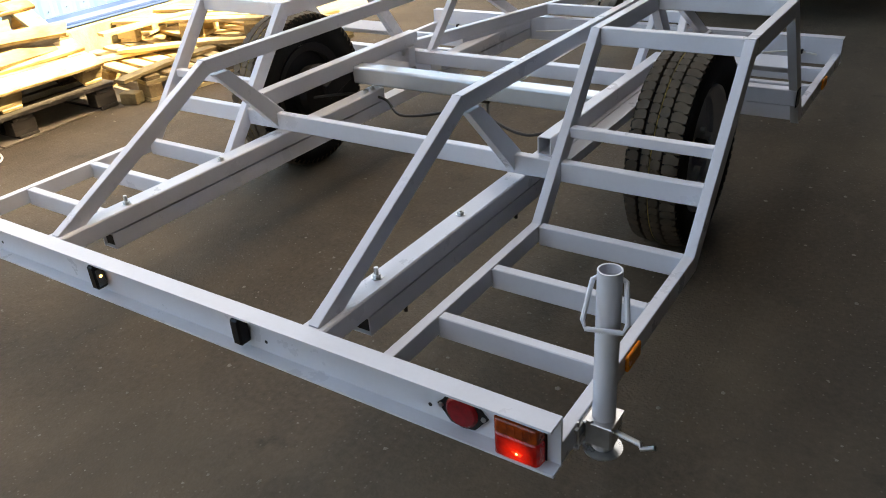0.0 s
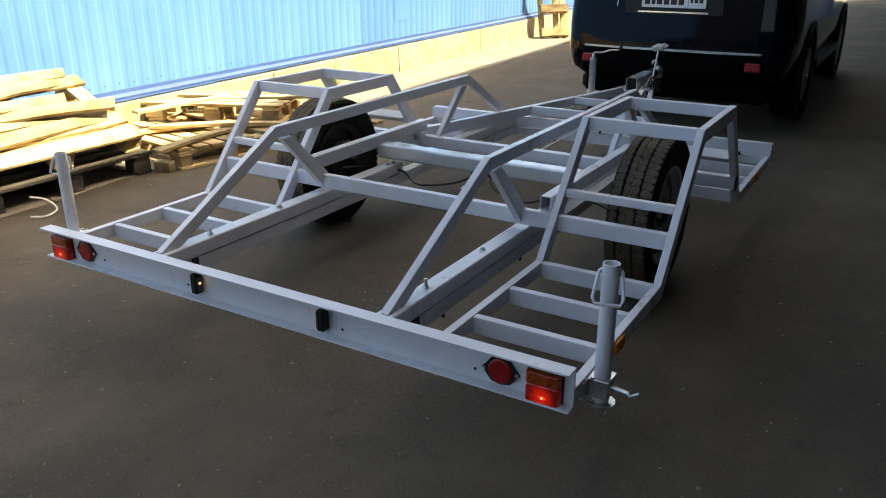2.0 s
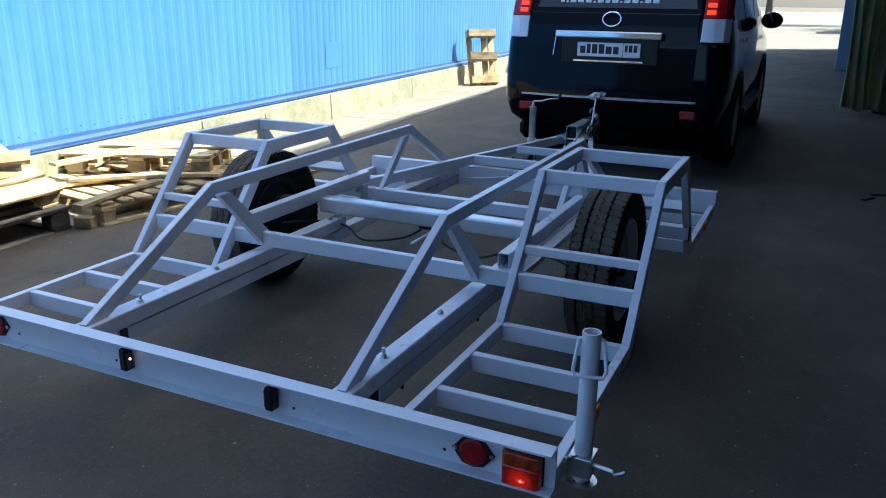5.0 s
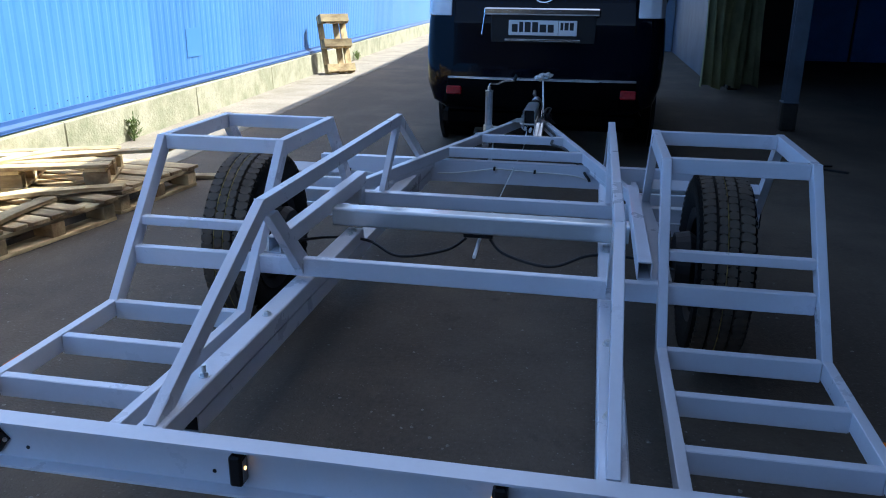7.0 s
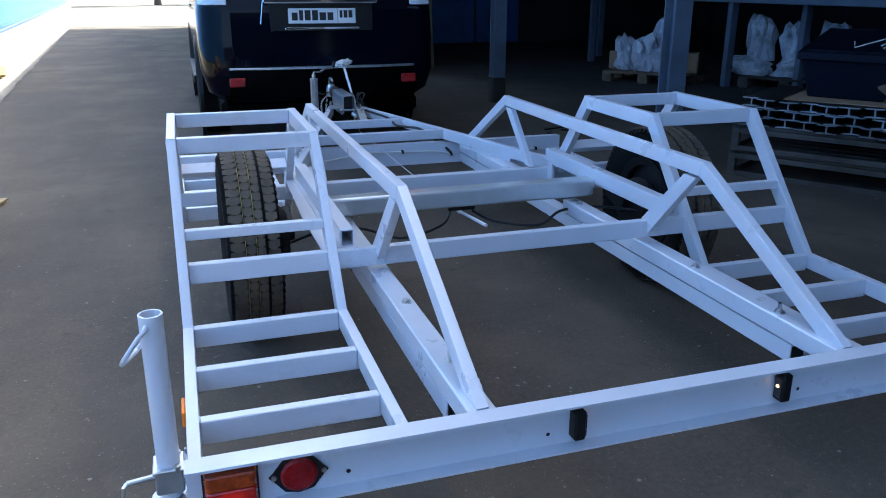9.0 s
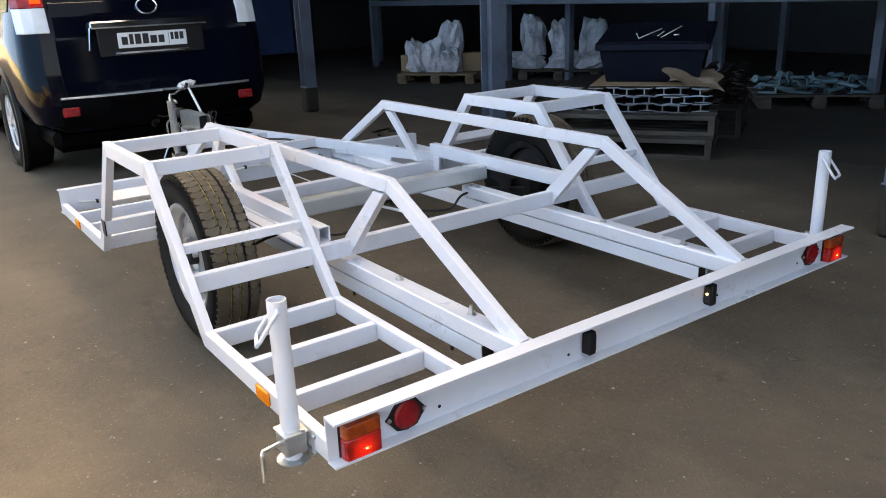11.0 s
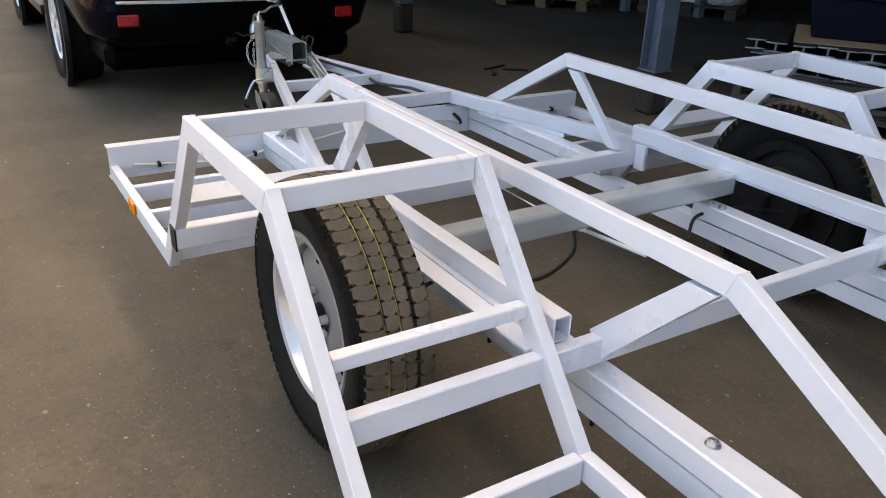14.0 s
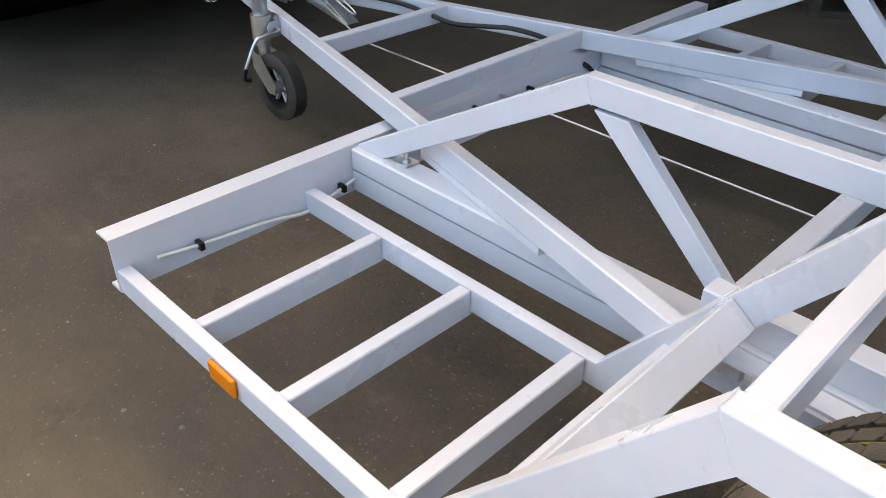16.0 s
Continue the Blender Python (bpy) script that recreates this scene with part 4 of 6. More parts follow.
# cables
part("wiring_cable", rod(curve_pts([(-1.065, 2.989, 0.307), (-0.971, 2.987, 0.296), (-0.803, 2.986, 0.281), (-0.69, 2.986, 0.262), (-0.60, 2.986, 0.281), (-0.545, 2.986, 0.295)], 8), 0.0045, 8), M["whitecable"], trailer, "white wiring cable clipped along the front beam")
part("wiring_cable", rod(curve_pts([(-0.44, 2.986, 0.302), (-0.30, 2.984, 0.315), (-0.11, 2.982, 0.345), (0.0, 2.982, 0.342), (0.12, 2.982, 0.338), (0.33, 2.984, 0.329), (0.43, 2.985, 0.302)], 8), 0.0045, 8), M["whitecable"], trailer, "white wiring cable clipped along the front beam")
part("wiring_cable", rod(curve_pts([(1.05, 2.989, 0.30), (0.95, 2.987, 0.31), (0.80, 2.986, 0.29), (0.70, 2.986, 0.27), (0.60, 2.986, 0.285), (0.545, 2.986, 0.295)], 8), 0.0045, 8), M["whitecable"], trailer, "white wiring cable clipped along the front beam")
for x, z in ((-0.971, 0.294), (-0.585, 0.284), (-0.11, 0.344), (0.12, 0.337), (0.98, 0.308)):
    part("cable_clip", box(x - 0.006, x + 0.006, 2.974, 2.9995, z - 0.008, z + 0.012, 0.002), M["black"], trailer)
part("wire_loom", rod(curve_pts([(0.428, 2.986, 0.300), (0.420, 2.982, 0.318), (0.405, 2.99, 0.335), (0.385, 3.02, 0.355), (0.345, 3.06, 0.385), (0.315, 3.10, 0.42), (0.276, 3.20, 0.435), (0.245, 3.28, 0.43), (0.19, 3.37, 0.43), (0.188, 3.48, 0.435), (0.192, 3.62, 0.44), (0.145, 3.80, 0.445), (0.112, 3.92, 0.45)], 6), 0.008, 8), M["cable"], trailer, "black corrugated wire loom")
part("brake_rod", rod([(0.0, 1.62, 0.344), (0.0, 3.60, 0.360), (0.0, 3.78, 0.43)], 0.0028, 6), M["zinc"], trailer)
part("brake_rod", rod([(0.0, 1.66, 0.35), (0.02, 1.36, 0.365)], 0.007, 8), M["white"], trailer, "pale threaded brake rod")
for s in (-1, 1):
    part("brake_cable", rod(curve_pts([(s * 0.05, 1.60, 0.36), (s * 0.12, 1.52, 0.33), (s * 0.30, 1.47, 0.31), (s * 0.45, 1.55, 0.34), (s * 0.62, 1.52, 0.35), (s * 0.78, 1.42, 0.34)], 8), 0.006, 8), M["cable"], trailer)
part("balance_bar", bar((-0.06, 1.60, 0.375), (0.06, 1.60, 0.375), 0.012, 0.02), M["blackmetal"], trailer)
for s in (-1, 1):
    bolt("bolt", (s * 0.506, 2.90, 0.376), trailer, 0.025)
    bolt("bolt", (s * 0.506, 2.62, 0.376), trailer, 0.012)


# ---- the car ahead ----
def car():
    c = thing("car", "black off-road estate car parked ahead of the trailer", "car")
    half = [(0.0, 0.40), (0.78, 0.40), (0.88, 0.47), (0.925, 0.62), (0.935, 0.85), (0.925, 1.08), (0.90, 1.24), (0.80, 1.66), (0.70, 1.80), (0.0, 1.86)]
    rear = [4.93, 4.90, 4.86, 4.84, 4.872, 4.885, 4.91, 5.10, 5.21, 5.26]
    hood = [(0.0, 0.40), (0.78, 0.40), (0.88, 0.47), (0.925, 0.62), (0.935, 0.85), (0.92, 1.02), (0.88, 1.10), (0.80, 1.14), (0.70, 1.17), (0.0, 1.19)]
    stations = []
    for off, k in ((-0.006, 0.70), (0.0, 0.84), (0.012, 0.90), (0.04, 0.945), (0.09, 0.978), (0.20, 1.0)):
        stations.append([(x * k, r + off, z) for (x, z), r in zip(half, rear)])
    for y, k in ((5.6, 1.0), (6.6, 1.0), (7.3, 1.0)):
        stations.append([(x * k, y, z) for x, z in half])
    stations.append([(x, 7.3 + 0.95 * max(0, (1.86 - z) / 0.7) if z > 1.16 else 8.2, z) for x, z in half])
    for y, k, dz in ((8.35, 1.0, 0.0), (9.2, 0.98, -0.03), (9.5, 0.90, -0.10), (9.58, 0.80, -0.16)):
        stations.append([(x * k, y, z + (dz if z > 0.9 else 0)) for x, z in hood])
    bm = bmesh.new()
    rows = []
    for st in stations:
        left = [bm.verts.new((-x, y, z)) for x, y, z in st[::-1]]
        right = [bm.verts.new((x, y, z)) for x, y, z in st[1:-1]]
        rows.append(left + right)
    n = len(rows[0])
    for a, b in zip(rows, rows[1:]):
        for i in range(n):
            bm.faces.new((a[i], a[(i + 1) % n], b[(i + 1) % n], b[i]))
    m = len(half)
    for row in (rows[0], rows[-1]):
        L = row[:m][::-1]
        Rr = [L[0]] + row[m:] + [L[-1]]
        for i in range(m - 1):
            vs = [L[i], L[i + 1]] + ([Rr[i + 1]] if Rr[i + 1] is not L[i + 1] else []) + ([Rr[i]] if Rr[i] is not L[i] else [])
            bm.faces.new(vs)
    body = part("body", bm, M["carpaint"], c, smooth=True)
    def ry(z):
        for (x0, z0), r0, (x1, z1), r1 in zip(half[1:], rear[1:], half[2:], rear[2:]):
            if z0 <= z <= z1:
                return r0 + (r1 - r0) * (z - z0) / (z1 - z0)
        return 4.9
    # tailgate panel, standing a little proud
    gate = [(4.849, 0.69), (4.860, 0.85), (4.872, 1.08), (4.897, 1.24), (4.938, 1.335), (4.97, 1.335), (4.94, 1.24), (4.91, 1.08), (4.90, 0.85), (4.90, 0.69)]
    part("tailgate", extrude(gate, "x", -0.69, 0.69, 0.008), M["carpaint"], c)
    # rear window
    bm = bmesh.new()
    z0, z1 = 1.365, 1.74
    a = [bm.verts.new((x, ry(z) - d, z)) for d in (0.012, -0.02) for x, z in ((-0.66, z0), (0.66, z0), (0.58, z1), (-0.58, z1))]
    for f in ((0, 1, 2, 3), (7, 6, 5, 4), (0, 4, 5, 1), (1, 5, 6, 2), (2, 6, 7, 3), (3, 7, 4, 0)):
        bm.faces.new([a[i] for i in f])
    win = part("rear_window", soften(bm, 0.006), M["carglass"], c, "dark tinted rear window with a white row of marks")
    # row of illegible marks on the glass
    x = -0.46
    for w in (0.03, 0.02, 0.05, 0.05, 0.05, 0.02, 0.05, 0.04, 0.05, 0.02, 0.05, 0.05, 0.02, 0.05, 0.05):
        bm = bmesh.new()
        v = [bm.verts.new((xx, ry(zz) - 0.0135, zz)) for xx, zz in ((x, 1.41), (x + w, 1.41), (x + w, 1.47 if w > 0.02 else 1.425), (x, 1.47 if w > 0.02 else 1.425))]
        bm.faces.new(v)
        part("mark", bm, M["white"], win)
        x += w + 0.015
    for s in (-1, 1):
        # combination lamp wrapping the corner
        def slab(z0, z1, d):
            bm = bmesh.new()
            a = []
            for z in (z0, z1):
                y = ry(z)
                a.append([bm.verts.new(p) for p in ((s * 0.71, y - d, z), (s * 0.80, y - d + 0.008, z), (s * 0.875, y + 0.035 - d, z), (s * 0.915, y + 0.11, z), (s * 0.89, y + 0.12, z), (s * 0.70, y + 0.06, z))])
            bm.faces.new(a[0])
            bm.faces.new(a[1][::-1])
            for i in range(6):
                bm.faces.new((a[0][i], a[0][(i + 1) % 6], a[1][(i + 1) % 6], a[1][i]))
            return soften(bm, 0.005)
        lamp = part("tail_lamp", slab(1.125, 1.30, 0.018), M["clear"], c, "tall lamp, clear below and red above")
        part("red_lens", slab(1.301, 1.60, 0.020), M["redlens"], lamp, "red lens")
        for z in (1.33, 1.385, 1.44, 1.495):
            part("lit_bar", box(min(s * 0.73, s * 0.80), max(s * 0.73, s * 0.80), ry(z) - 0.0285, ry(z) - 0.02, z, z + 0.035, 0.002), M["redglow"], lamp)
        part("bumper_reflector", box(min(s * 0.615, s * 0.735), max(s * 0.615, s * 0.735), 4.808, 4.86, 0.527, 0.595, 0.008), M["redlens"], c, "red bumper reflector")
    part("garnish", box(-0.45, 0.43, 4.815, 4.90, 1.138, 1.190, 0.010), M["chrome"], c, "chrome bar over the number plate")
    part("garnish_end", bar((-0.448, 4.855, 1.150), (-0.470, 4.86, 0.985), 0.007, 0.012), M["chrome"], c)
    part("plate_recess", box(-0.40, 0.40, 4.862, 4.885, 0.93, 1.144, 0.01), M["black"], c)
    part("plate_trim", box(-0.29, 0.29, 4.838, 4.861, 0.945, 0.962, 0.004), M["chrome"], c)
    plate = part("number_plate", box(-0.26, 0.26, 4.846, 4.8615, 0.988, 1.10, 0.003), M["white"], c, "white number plate with plain dark bars")
    x = -0.235
    for w, h in ((0.045, 0.058), (0.03, 0.075), (0.045, 0.075), (0.045, 0.075), (0.05, 0.058), (0.045, 0.058)):
        part("bar", box(x, x + w, 4.8445, 4.846, 1.012, 1.012 + h, 0.0005), M["plateblack"], plate)
        x += w + 0.012
    part("bar", box(0.118, 0.121, 4.8445, 4.846, 0.99, 1.098, 0.0003), M["plateblack"], plate)
    x = 0.135
    for w in (0.022, 0.03, 0.03):
        part("bar", box(x, x + w, 4.8445, 4.846, 1.030, 1.085, 0.0005), M["plateblack"], plate)
        x += w + 0.009
    # bumper with a paler top edge
    part("bumper", extrude([(-0.80, 4.90), (-0.74, 4.835), (-0.40, 4.80), (0.40, 4.80), (0.74, 4.835), (0.80, 4.90)], "z", 0.44, 0.655, 0.02), M["carlow"], c, smooth=True)
    part("bumper_step", extrude([(-0.76, 4.89), (-0.72, 4.826), (-0.40, 4.793), (0.40, 4.793), (0.72, 4.826), (0.76, 4.89)], "z", 0.652, 0.668, 0.004), M["galv"], c, "pale grey bumper step")
    part("badge", rod([(0.075 * math.cos(a), ry(1.28) - 0.034 + 0.012 * math.sin(a), 1.285 + 0.055 * math.sin(a)) for a in [2 * math.pi * k / 28 for k in range(28)]], 0.007, 6, True), M["chrome"], c, "plain chrome oval badge")
    part("underbody", box(-0.80, 0.80, 4.98, 9.3, 0.24, 0.42, 0.05), M["carlow"], c)
    part("tow_bar", rod([(-0.06, 5.1, 0.40), (-0.06, 4.93, 0.38), (-0.06, 4.90, 0.42)], 0.018, 8), M["blackmetal"], c)
    part("tow_ball", lathe([(-0.025, 0.0), (-0.018, 0.018), (0.0, 0.025), (0.018, 0.018), (0.025, 0.0)], "z", 16, (-0.06, 4.90, 0.445), closed=False), M["blackmetal"], c, smooth=True)
    part("exhaust_pipe", lathe([(5.05, 0.028), (5.5, 0.028), (5.5, 0.024), (5.05, 0.024)], "y", 16, (0.52, 0, 0.33)), M["blackmetal"], c, smooth=True)
    for s in (-1, 1):
        for name, y0, y1, z1 in (("side_window", 5.35, 6.20, 1.70), ("side_window", 6.26, 7.12, 1.72), ("side_window", 7.18, 7.75, 1.55)):
            bm = bmesh.new()
            a = [bm.verts.new((s * (x + d), y, z)) for d in (0.006, -0.02) for x, y, z in ((0.893, y0, 1.28), (0.893, y1, 1.28), (0.893 - (z1 - 1.28) * 0.235, min(y1, 7.3 + 0.2), z1), (0.893 - (z1 - 1.28) * 0.235, y0 + 0.05, z1))]
            for f in ((0, 1, 2, 3), (7, 6, 5, 4), (0, 4, 5, 1), (1, 5, 6, 2), (2, 6, 7, 3), (3, 7, 4, 0)):
                bm.faces.new([a[i] for i in f])
            part(name, bm, M["carglass"], c)
        part("sill", bar((s * 0.92, 6.45, 0.42), (s * 0.92, 8.35, 0.42), 0.09, 0.07), M["black"], c)
        bm = bmesh.new()
        bmesh.ops.create_icosphere(bm, subdivisions=3, radius=1)
        for v in bm.verts:
            v.co = Vector((s * 1.03 + v.co.x * 0.11, 7.72 + v.co.y * 0.07, 1.24 + v.co.z * 0.085))
        part("door_mirror", bm, M["carpaint"], c, smooth=True)
        part("door_handle", bar((s * 0.945, 6.05, 1.10), (s * 0.945, 6.22, 1.10), 0.02, 0.025), M["chrome"], c)
        for y in (6.02, 8.78):
            w = new("wheel")
            w.empty_display_size = 0.1
            w.parent = c
            w.matrix_basis = pose(s * 0.815, y, 0.382, 0, 0, 0 if s > 0 else 180)
            part("tyre", lathe([(-0.10, 0.22), (-0.125, 0.27), (-0.13, 0.33), (-0.115, 0.37), (-0.08, 0.382), (0.08, 0.382), (0.115, 0.37), (0.13, 0.33), (0.125, 0.27), (0.10, 0.22)], "x", 48), M["cartyre"], w, smooth=True)
            part("rim", lathe([(0.09, 0.235), (0.118, 0.232), (0.10, 0.21), (0.02, 0.20), (-0.09, 0.20), (-0.09, 0.235)], "x", 48), M["rim"], w, smooth=True)
            for k in range(6):
                a = 2 * math.pi * k / 6
                for da in (-0.14, 0.14):
                    part("spoke", bar((0.10, 0.05 * math.cos(a), 0.05 * math.sin(a)), (0.095, 0.212 * math.cos(a + da), 0.212 * math.sin(a + da)), 0.032, 0.03, (1, 0, 0)), M["rim"], w)
            part("centre_cap", lathe([(0.07, 0.0), (0.07, 0.07), (0.105, 0.062), (0.115, 0.0)], "x", 20, closed=False), M["rim"], w, smooth=True)
            part("brake_disc", lathe([(0.0, 0.0), (0.0, 0.17), (0.02, 0.17), (0.02, 0.0)], "x", 32, closed=False), M["blackmetal"], w)
            part("wheel_arch", lathe([(s * 0.095 - 0.0, 0.395), (s * 0.125, 0.395), (s * 0.128, 0.45), (s * 0.095, 0.455)], "x", 48, (s * 0.815, y, 0.39)), M["black"], c)
    return c


car()


# ---- blue sheet wall with its plinth ----
WALL = pose(-3.44, 0, 0, 0, 0, 3.6)


wall = thing("wall_west", "bright blue profiled sheet wall over a pale concrete plinth", "wall", kind="structure")
wall.matrix_basis = WALL
pitch, deep, width = 0.143, 0.005, 1.144
prof = []
for k in range(8):
    y = k * pitch
    prof += [(y, 0.0), (y + 0.034, 0.0), (y + 0.058, deep), (y + 0.119, deep)]
prof.append((8 * pitch + 0.010, 0.0))
bm = bmesh.new()
zs = (0.385, 4.2)
front = [[bm.verts.new((x, y, z)) for y, x in prof] for z in zs]
back = [[bm.verts.new((x - 0.002, y, z)) for y, x in prof] for z in zs]
for i in range(len(prof) - 1):
    bm.faces.new((front[0][i], front[0][i + 1], front[1][i + 1], front[1][i]))
    bm.faces.new((back[0][i + 1], back[0][i], back[1][i], back[1][i + 1]))
sheet = part("sheet", bm, M["bluewall"], wall)
sheet.matrix_basis = pose(0, -8, 0)
for k in range(1, 46):
    ob = sheet.copy()
    scene.collection.objects.link(ob)
    ob.matrix_basis = pose(0.0015 * (k % 2), -8 + k * width, 0)
part("core", box(-0.25, -0.003, -8, 44.5, 0.30, 4.2, 0), M["shedsteel"], wall)
part("flashing", extrude([(0.0, 0.40), (0.026, 0.40), (0.030, 0.372), (0.060, 0.350), (0.060, 0.334), (0.052, 0.334), (0.052, 0.346), (0.0, 0.366)], "y", -8, 44.5), M["bluetrim"], wall)
# black strip painting the shadow line beneath the flashing
part("shadow_gap", extrude([(0.0, 0.3335), (0.02, 0.3335), (0.02, 0.3125), (0.0, 0.3125)], "y", -8, 44.5), M["black"], wall)
for k in range(14):
    part("drip_edge", extrude([(0.046, 0.333), (0.064 + 0.006 * (k % 3), 0.330), (0.066 + 0.006 * (k % 3), 0.322 + 0.003 * (k % 2)), (0.046, 0.329)], "y", -8 + 3.75 * k, -8 + 3.75 * k + 3.74), M["bluetrim"], wall)
# paler ground along the plinth, sunlight put into its colour, in separate bays
sun_strip = thing("pavement_sun_strip", "pale ground strip along the blue wall, sunlight painted in", "pavement", kind="structure")
sun_strip.matrix_basis = WALL
rng = random.Random(8)
y = -8.0
while y < 30:
    w = rng.uniform(2.6, 3.4)
    bm = bmesh.new()
    n = 12
    lo = [(0.11, y + 0.006), (0.11, y + w - 0.006)] + [(0.93 + 0.05 * noise.noise(Vector((y + w * (1 - i / n), 3.0, 0))) + 0.02 * noise.noise(Vector((6 * (y + w * (1 - i / n)), 9.0, 0))), y + 0.006 + (w - 0.012) * (1 - i / n)) for i in range(n + 1)]
    part("slab", extrude(lo, "z", -0.02, 0.007), M["sun_strip"], sun_strip)
    y += w
# paler sheet from where the shadow ends, painting the sun on the ground
far = part("road_far", box(-30, 60, 25.5, 120, -0.05, 0.008, 0), M["farroad"])
tagged(far, "distant yard ground, paler to stand for sunlight", "road", kind="structure")
y = -8.0
rng = random.Random(4)
while y < 44:
    w = 2.4
    bm = extrude([(-0.2, -0.05), (0.125 + rng.uniform(-0.006, 0.006), -0.05), (0.115, 0.312), (-0.2, 0.312)], "y", y + 0.004, y + w - 0.004, 0.006)
    part("plinth_block", bm, M["concrete"], wall)
    y += w
bm = bmesh.new()
for k in range(0, 330):
    m = Matrix.Translation((0.0085, -8 + 0.094 + k * pitch, 0.44 + 0.004 * (k % 3)))
    add_box(bm, 0, 0.003, -0.004, 0.004, -0.004, 0.004, m)
tagged(part("screw_row", bm, M["shedsteel"], wall), kind="stuff")
part("patch_plate", box(0.0087, 0.0105, 6.5, 6.86, 0.60, 0.90, 0.001), M["bluewall"], wall)


# ---- pallets ----
def pallet(name, label, length=1.2, wide=0.8, wood="wood", seed=1, boards=7, group="", missing=()):
    rng = random.Random(seed)
    p = thing(name, label, "pallet", group=group)
    mt = M[wood]
    L, W = length / 2, wide / 2
    bh = 0.022
    for x in (-L, -0.07, L - 0.14):
        part("bottom_board", box(-W, W, x, x + 0.12, 0.0, bh, 0.002), mt, p).matrix_basis = pose(0, 0, 0, 0, 0, 90)
    for x in (-L + 0.07, 0.0, L - 0.07):
        for y in (-W + 0.05, 0.0, W - 0.05):
            part("block", box(x - 0.07, x + 0.07, y - 0.045, y + 0.045, bh + 0.0005, bh + 0.078, 0.003), mt, p)
    for x in (-L + 0.07, 0.0, L - 0.07):
        part("stringer_board", box(-W, W, -0.06, 0.06, bh + 0.0785, bh + 0.10, 0.002), mt, p).matrix_basis = pose(x, 0, 0, 0, 0, 90)
    step = (wide - 0.1) / (boards - 1)
    for k in range(boards):
        if k in missing:
            continue
        y = -W + 0.05 + k * step
        hw = min(0.062, step * 0.42) * rng.uniform(0.85, 1.1)
        dl = rng.uniform(-0.02, 0.03)
        part("deck_board", box(-L - dl, L + rng.uniform(-0.02, 0.03), -hw, hw, 0, bh, 0.002), mt, p).matrix_basis = pose(0, y, bh + 0.1005 + rng.uniform(0, 0.004), rng.uniform(-1, 1), 0, rng.uniform(-1.2, 1.2))
    return p


PG = "pallets by the blue wall"


def lay(ob, x, y, z, rx, rz, wide):
    """Sets a pallet with its lower edge at a place, tipped up away from that edge."""
    ob.matrix_basis = pose(x, y, z, 0, 0, rz) @ pose(0, 0, 0, rx, 0, 0) @ pose(0, wide / 2, 0)
    return ob


p1 = pallet("pallet", "weathered wooden pallet lying flat on the asphalt", 1.2, 0.85, "wood", 3, 7, PG, (5,))
p1.matrix_basis = pose(-2.97, 2.32, 0, 0, 0, -10)
p1b = pallet("pallet", "weathered wooden pallet lying flat on the asphalt", 1.2, 0.8, "wood", 5, 6, PG)
p1b.matrix_basis = pose(-2.90, 3.20, 0, 0, 0, -6)
p1c = pallet("pallet", "broken pallet lying askew on another pallet", 1.1, 0.6, "wood", 6, 5, PG, (2,))
p1c.matrix_basis = pose(-3.06, 2.84, 0.150, 0, 0, 24)
for y, seed, dz in ((1.08, 11, 0.06), (-0.28, 22, 0.0)):
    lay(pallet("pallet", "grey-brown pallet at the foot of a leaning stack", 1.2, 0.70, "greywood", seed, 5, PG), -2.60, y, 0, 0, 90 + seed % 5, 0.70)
    lay(pallet("pallet", "worn pallet wedged in a leaning stack", 1.15, 0.50, "oldwood", seed + 1, 4, PG), -2.84, y - 0.05, 0.150, 12, 88, 0.50)
    lay(pallet("pallet", "pale worn pallet sloping up on a leaning stack", 1.2, 0.70, "wood", seed + 2, 5, PG, (3,)), -2.64, y - 0.03, 0.152, 25 + 60 * dz, 93, 0.70)


def plank(x, y, z, rz, ln, rx=0.0, ry=0.0, w=0.045, seed=0):
    """A sawn plank with a split, slanting end and a slight bow."""
    rng = random.Random(seed)
    bm = bmesh.new()
    n = 7
    rows = []
    for i in range(n):
        u = i / (n - 1)
        k = 0.012 * math.sin(math.pi * u)
        e = 0.05 if i == n - 1 else 0.0
        ww = w * (1 + 0.06 * rng.uniform(-1, 1))
        rows.append([bm.verts.new(((u - 0.5) * ln + ex, yy, zz + k)) for yy, zz, ex in ((-ww, 0, 0), (ww, 0, e), (ww, 0.021, e), (-ww, 0.021, 0))])
    for a, b in zip(rows, rows[1:]):
        for i in range(4):
            bm.faces.new((a[i], a[(i + 1) % 4], b[(i + 1) % 4], b[i]))
    bm.faces.new(rows[0])
    bm.faces.new(rows[-1][::-1])
    pl = part("plank", bm, M["wood"])
    pl.matrix_basis = pose(x, y, z, rx, ry, rz)
    return tagged(pl, "loose pale plank lying on the pallets", "plank", PG)


for i, (x, y, z, rz, ln, ry) in enumerate(((-2.9, 2.3, 0.150, 62, 1.3, 0), (-2.70, 2.42, 0.170, 48, 1.0, 2), (-3.1, 2.6, 0.279, 80, 1.1, 0), (-2.80, 2.95, 0.279, 35, 1.2, -1), (-2.55, 2.05, 0.150, 96, 0.8, 0), (-3.15, 3.5, 0.005, 75, 1.4, 0), (-2.62, 3.62, 0.005, 20, 0.9, 0), (-2.70, 0.95, 0.302, 92, 1.25, 0), (-2.74, -0.3, 0.300, 90, 1.2, 0))):
    plank(x, y, z, rz, ln, 0, ry, 0.045, i)
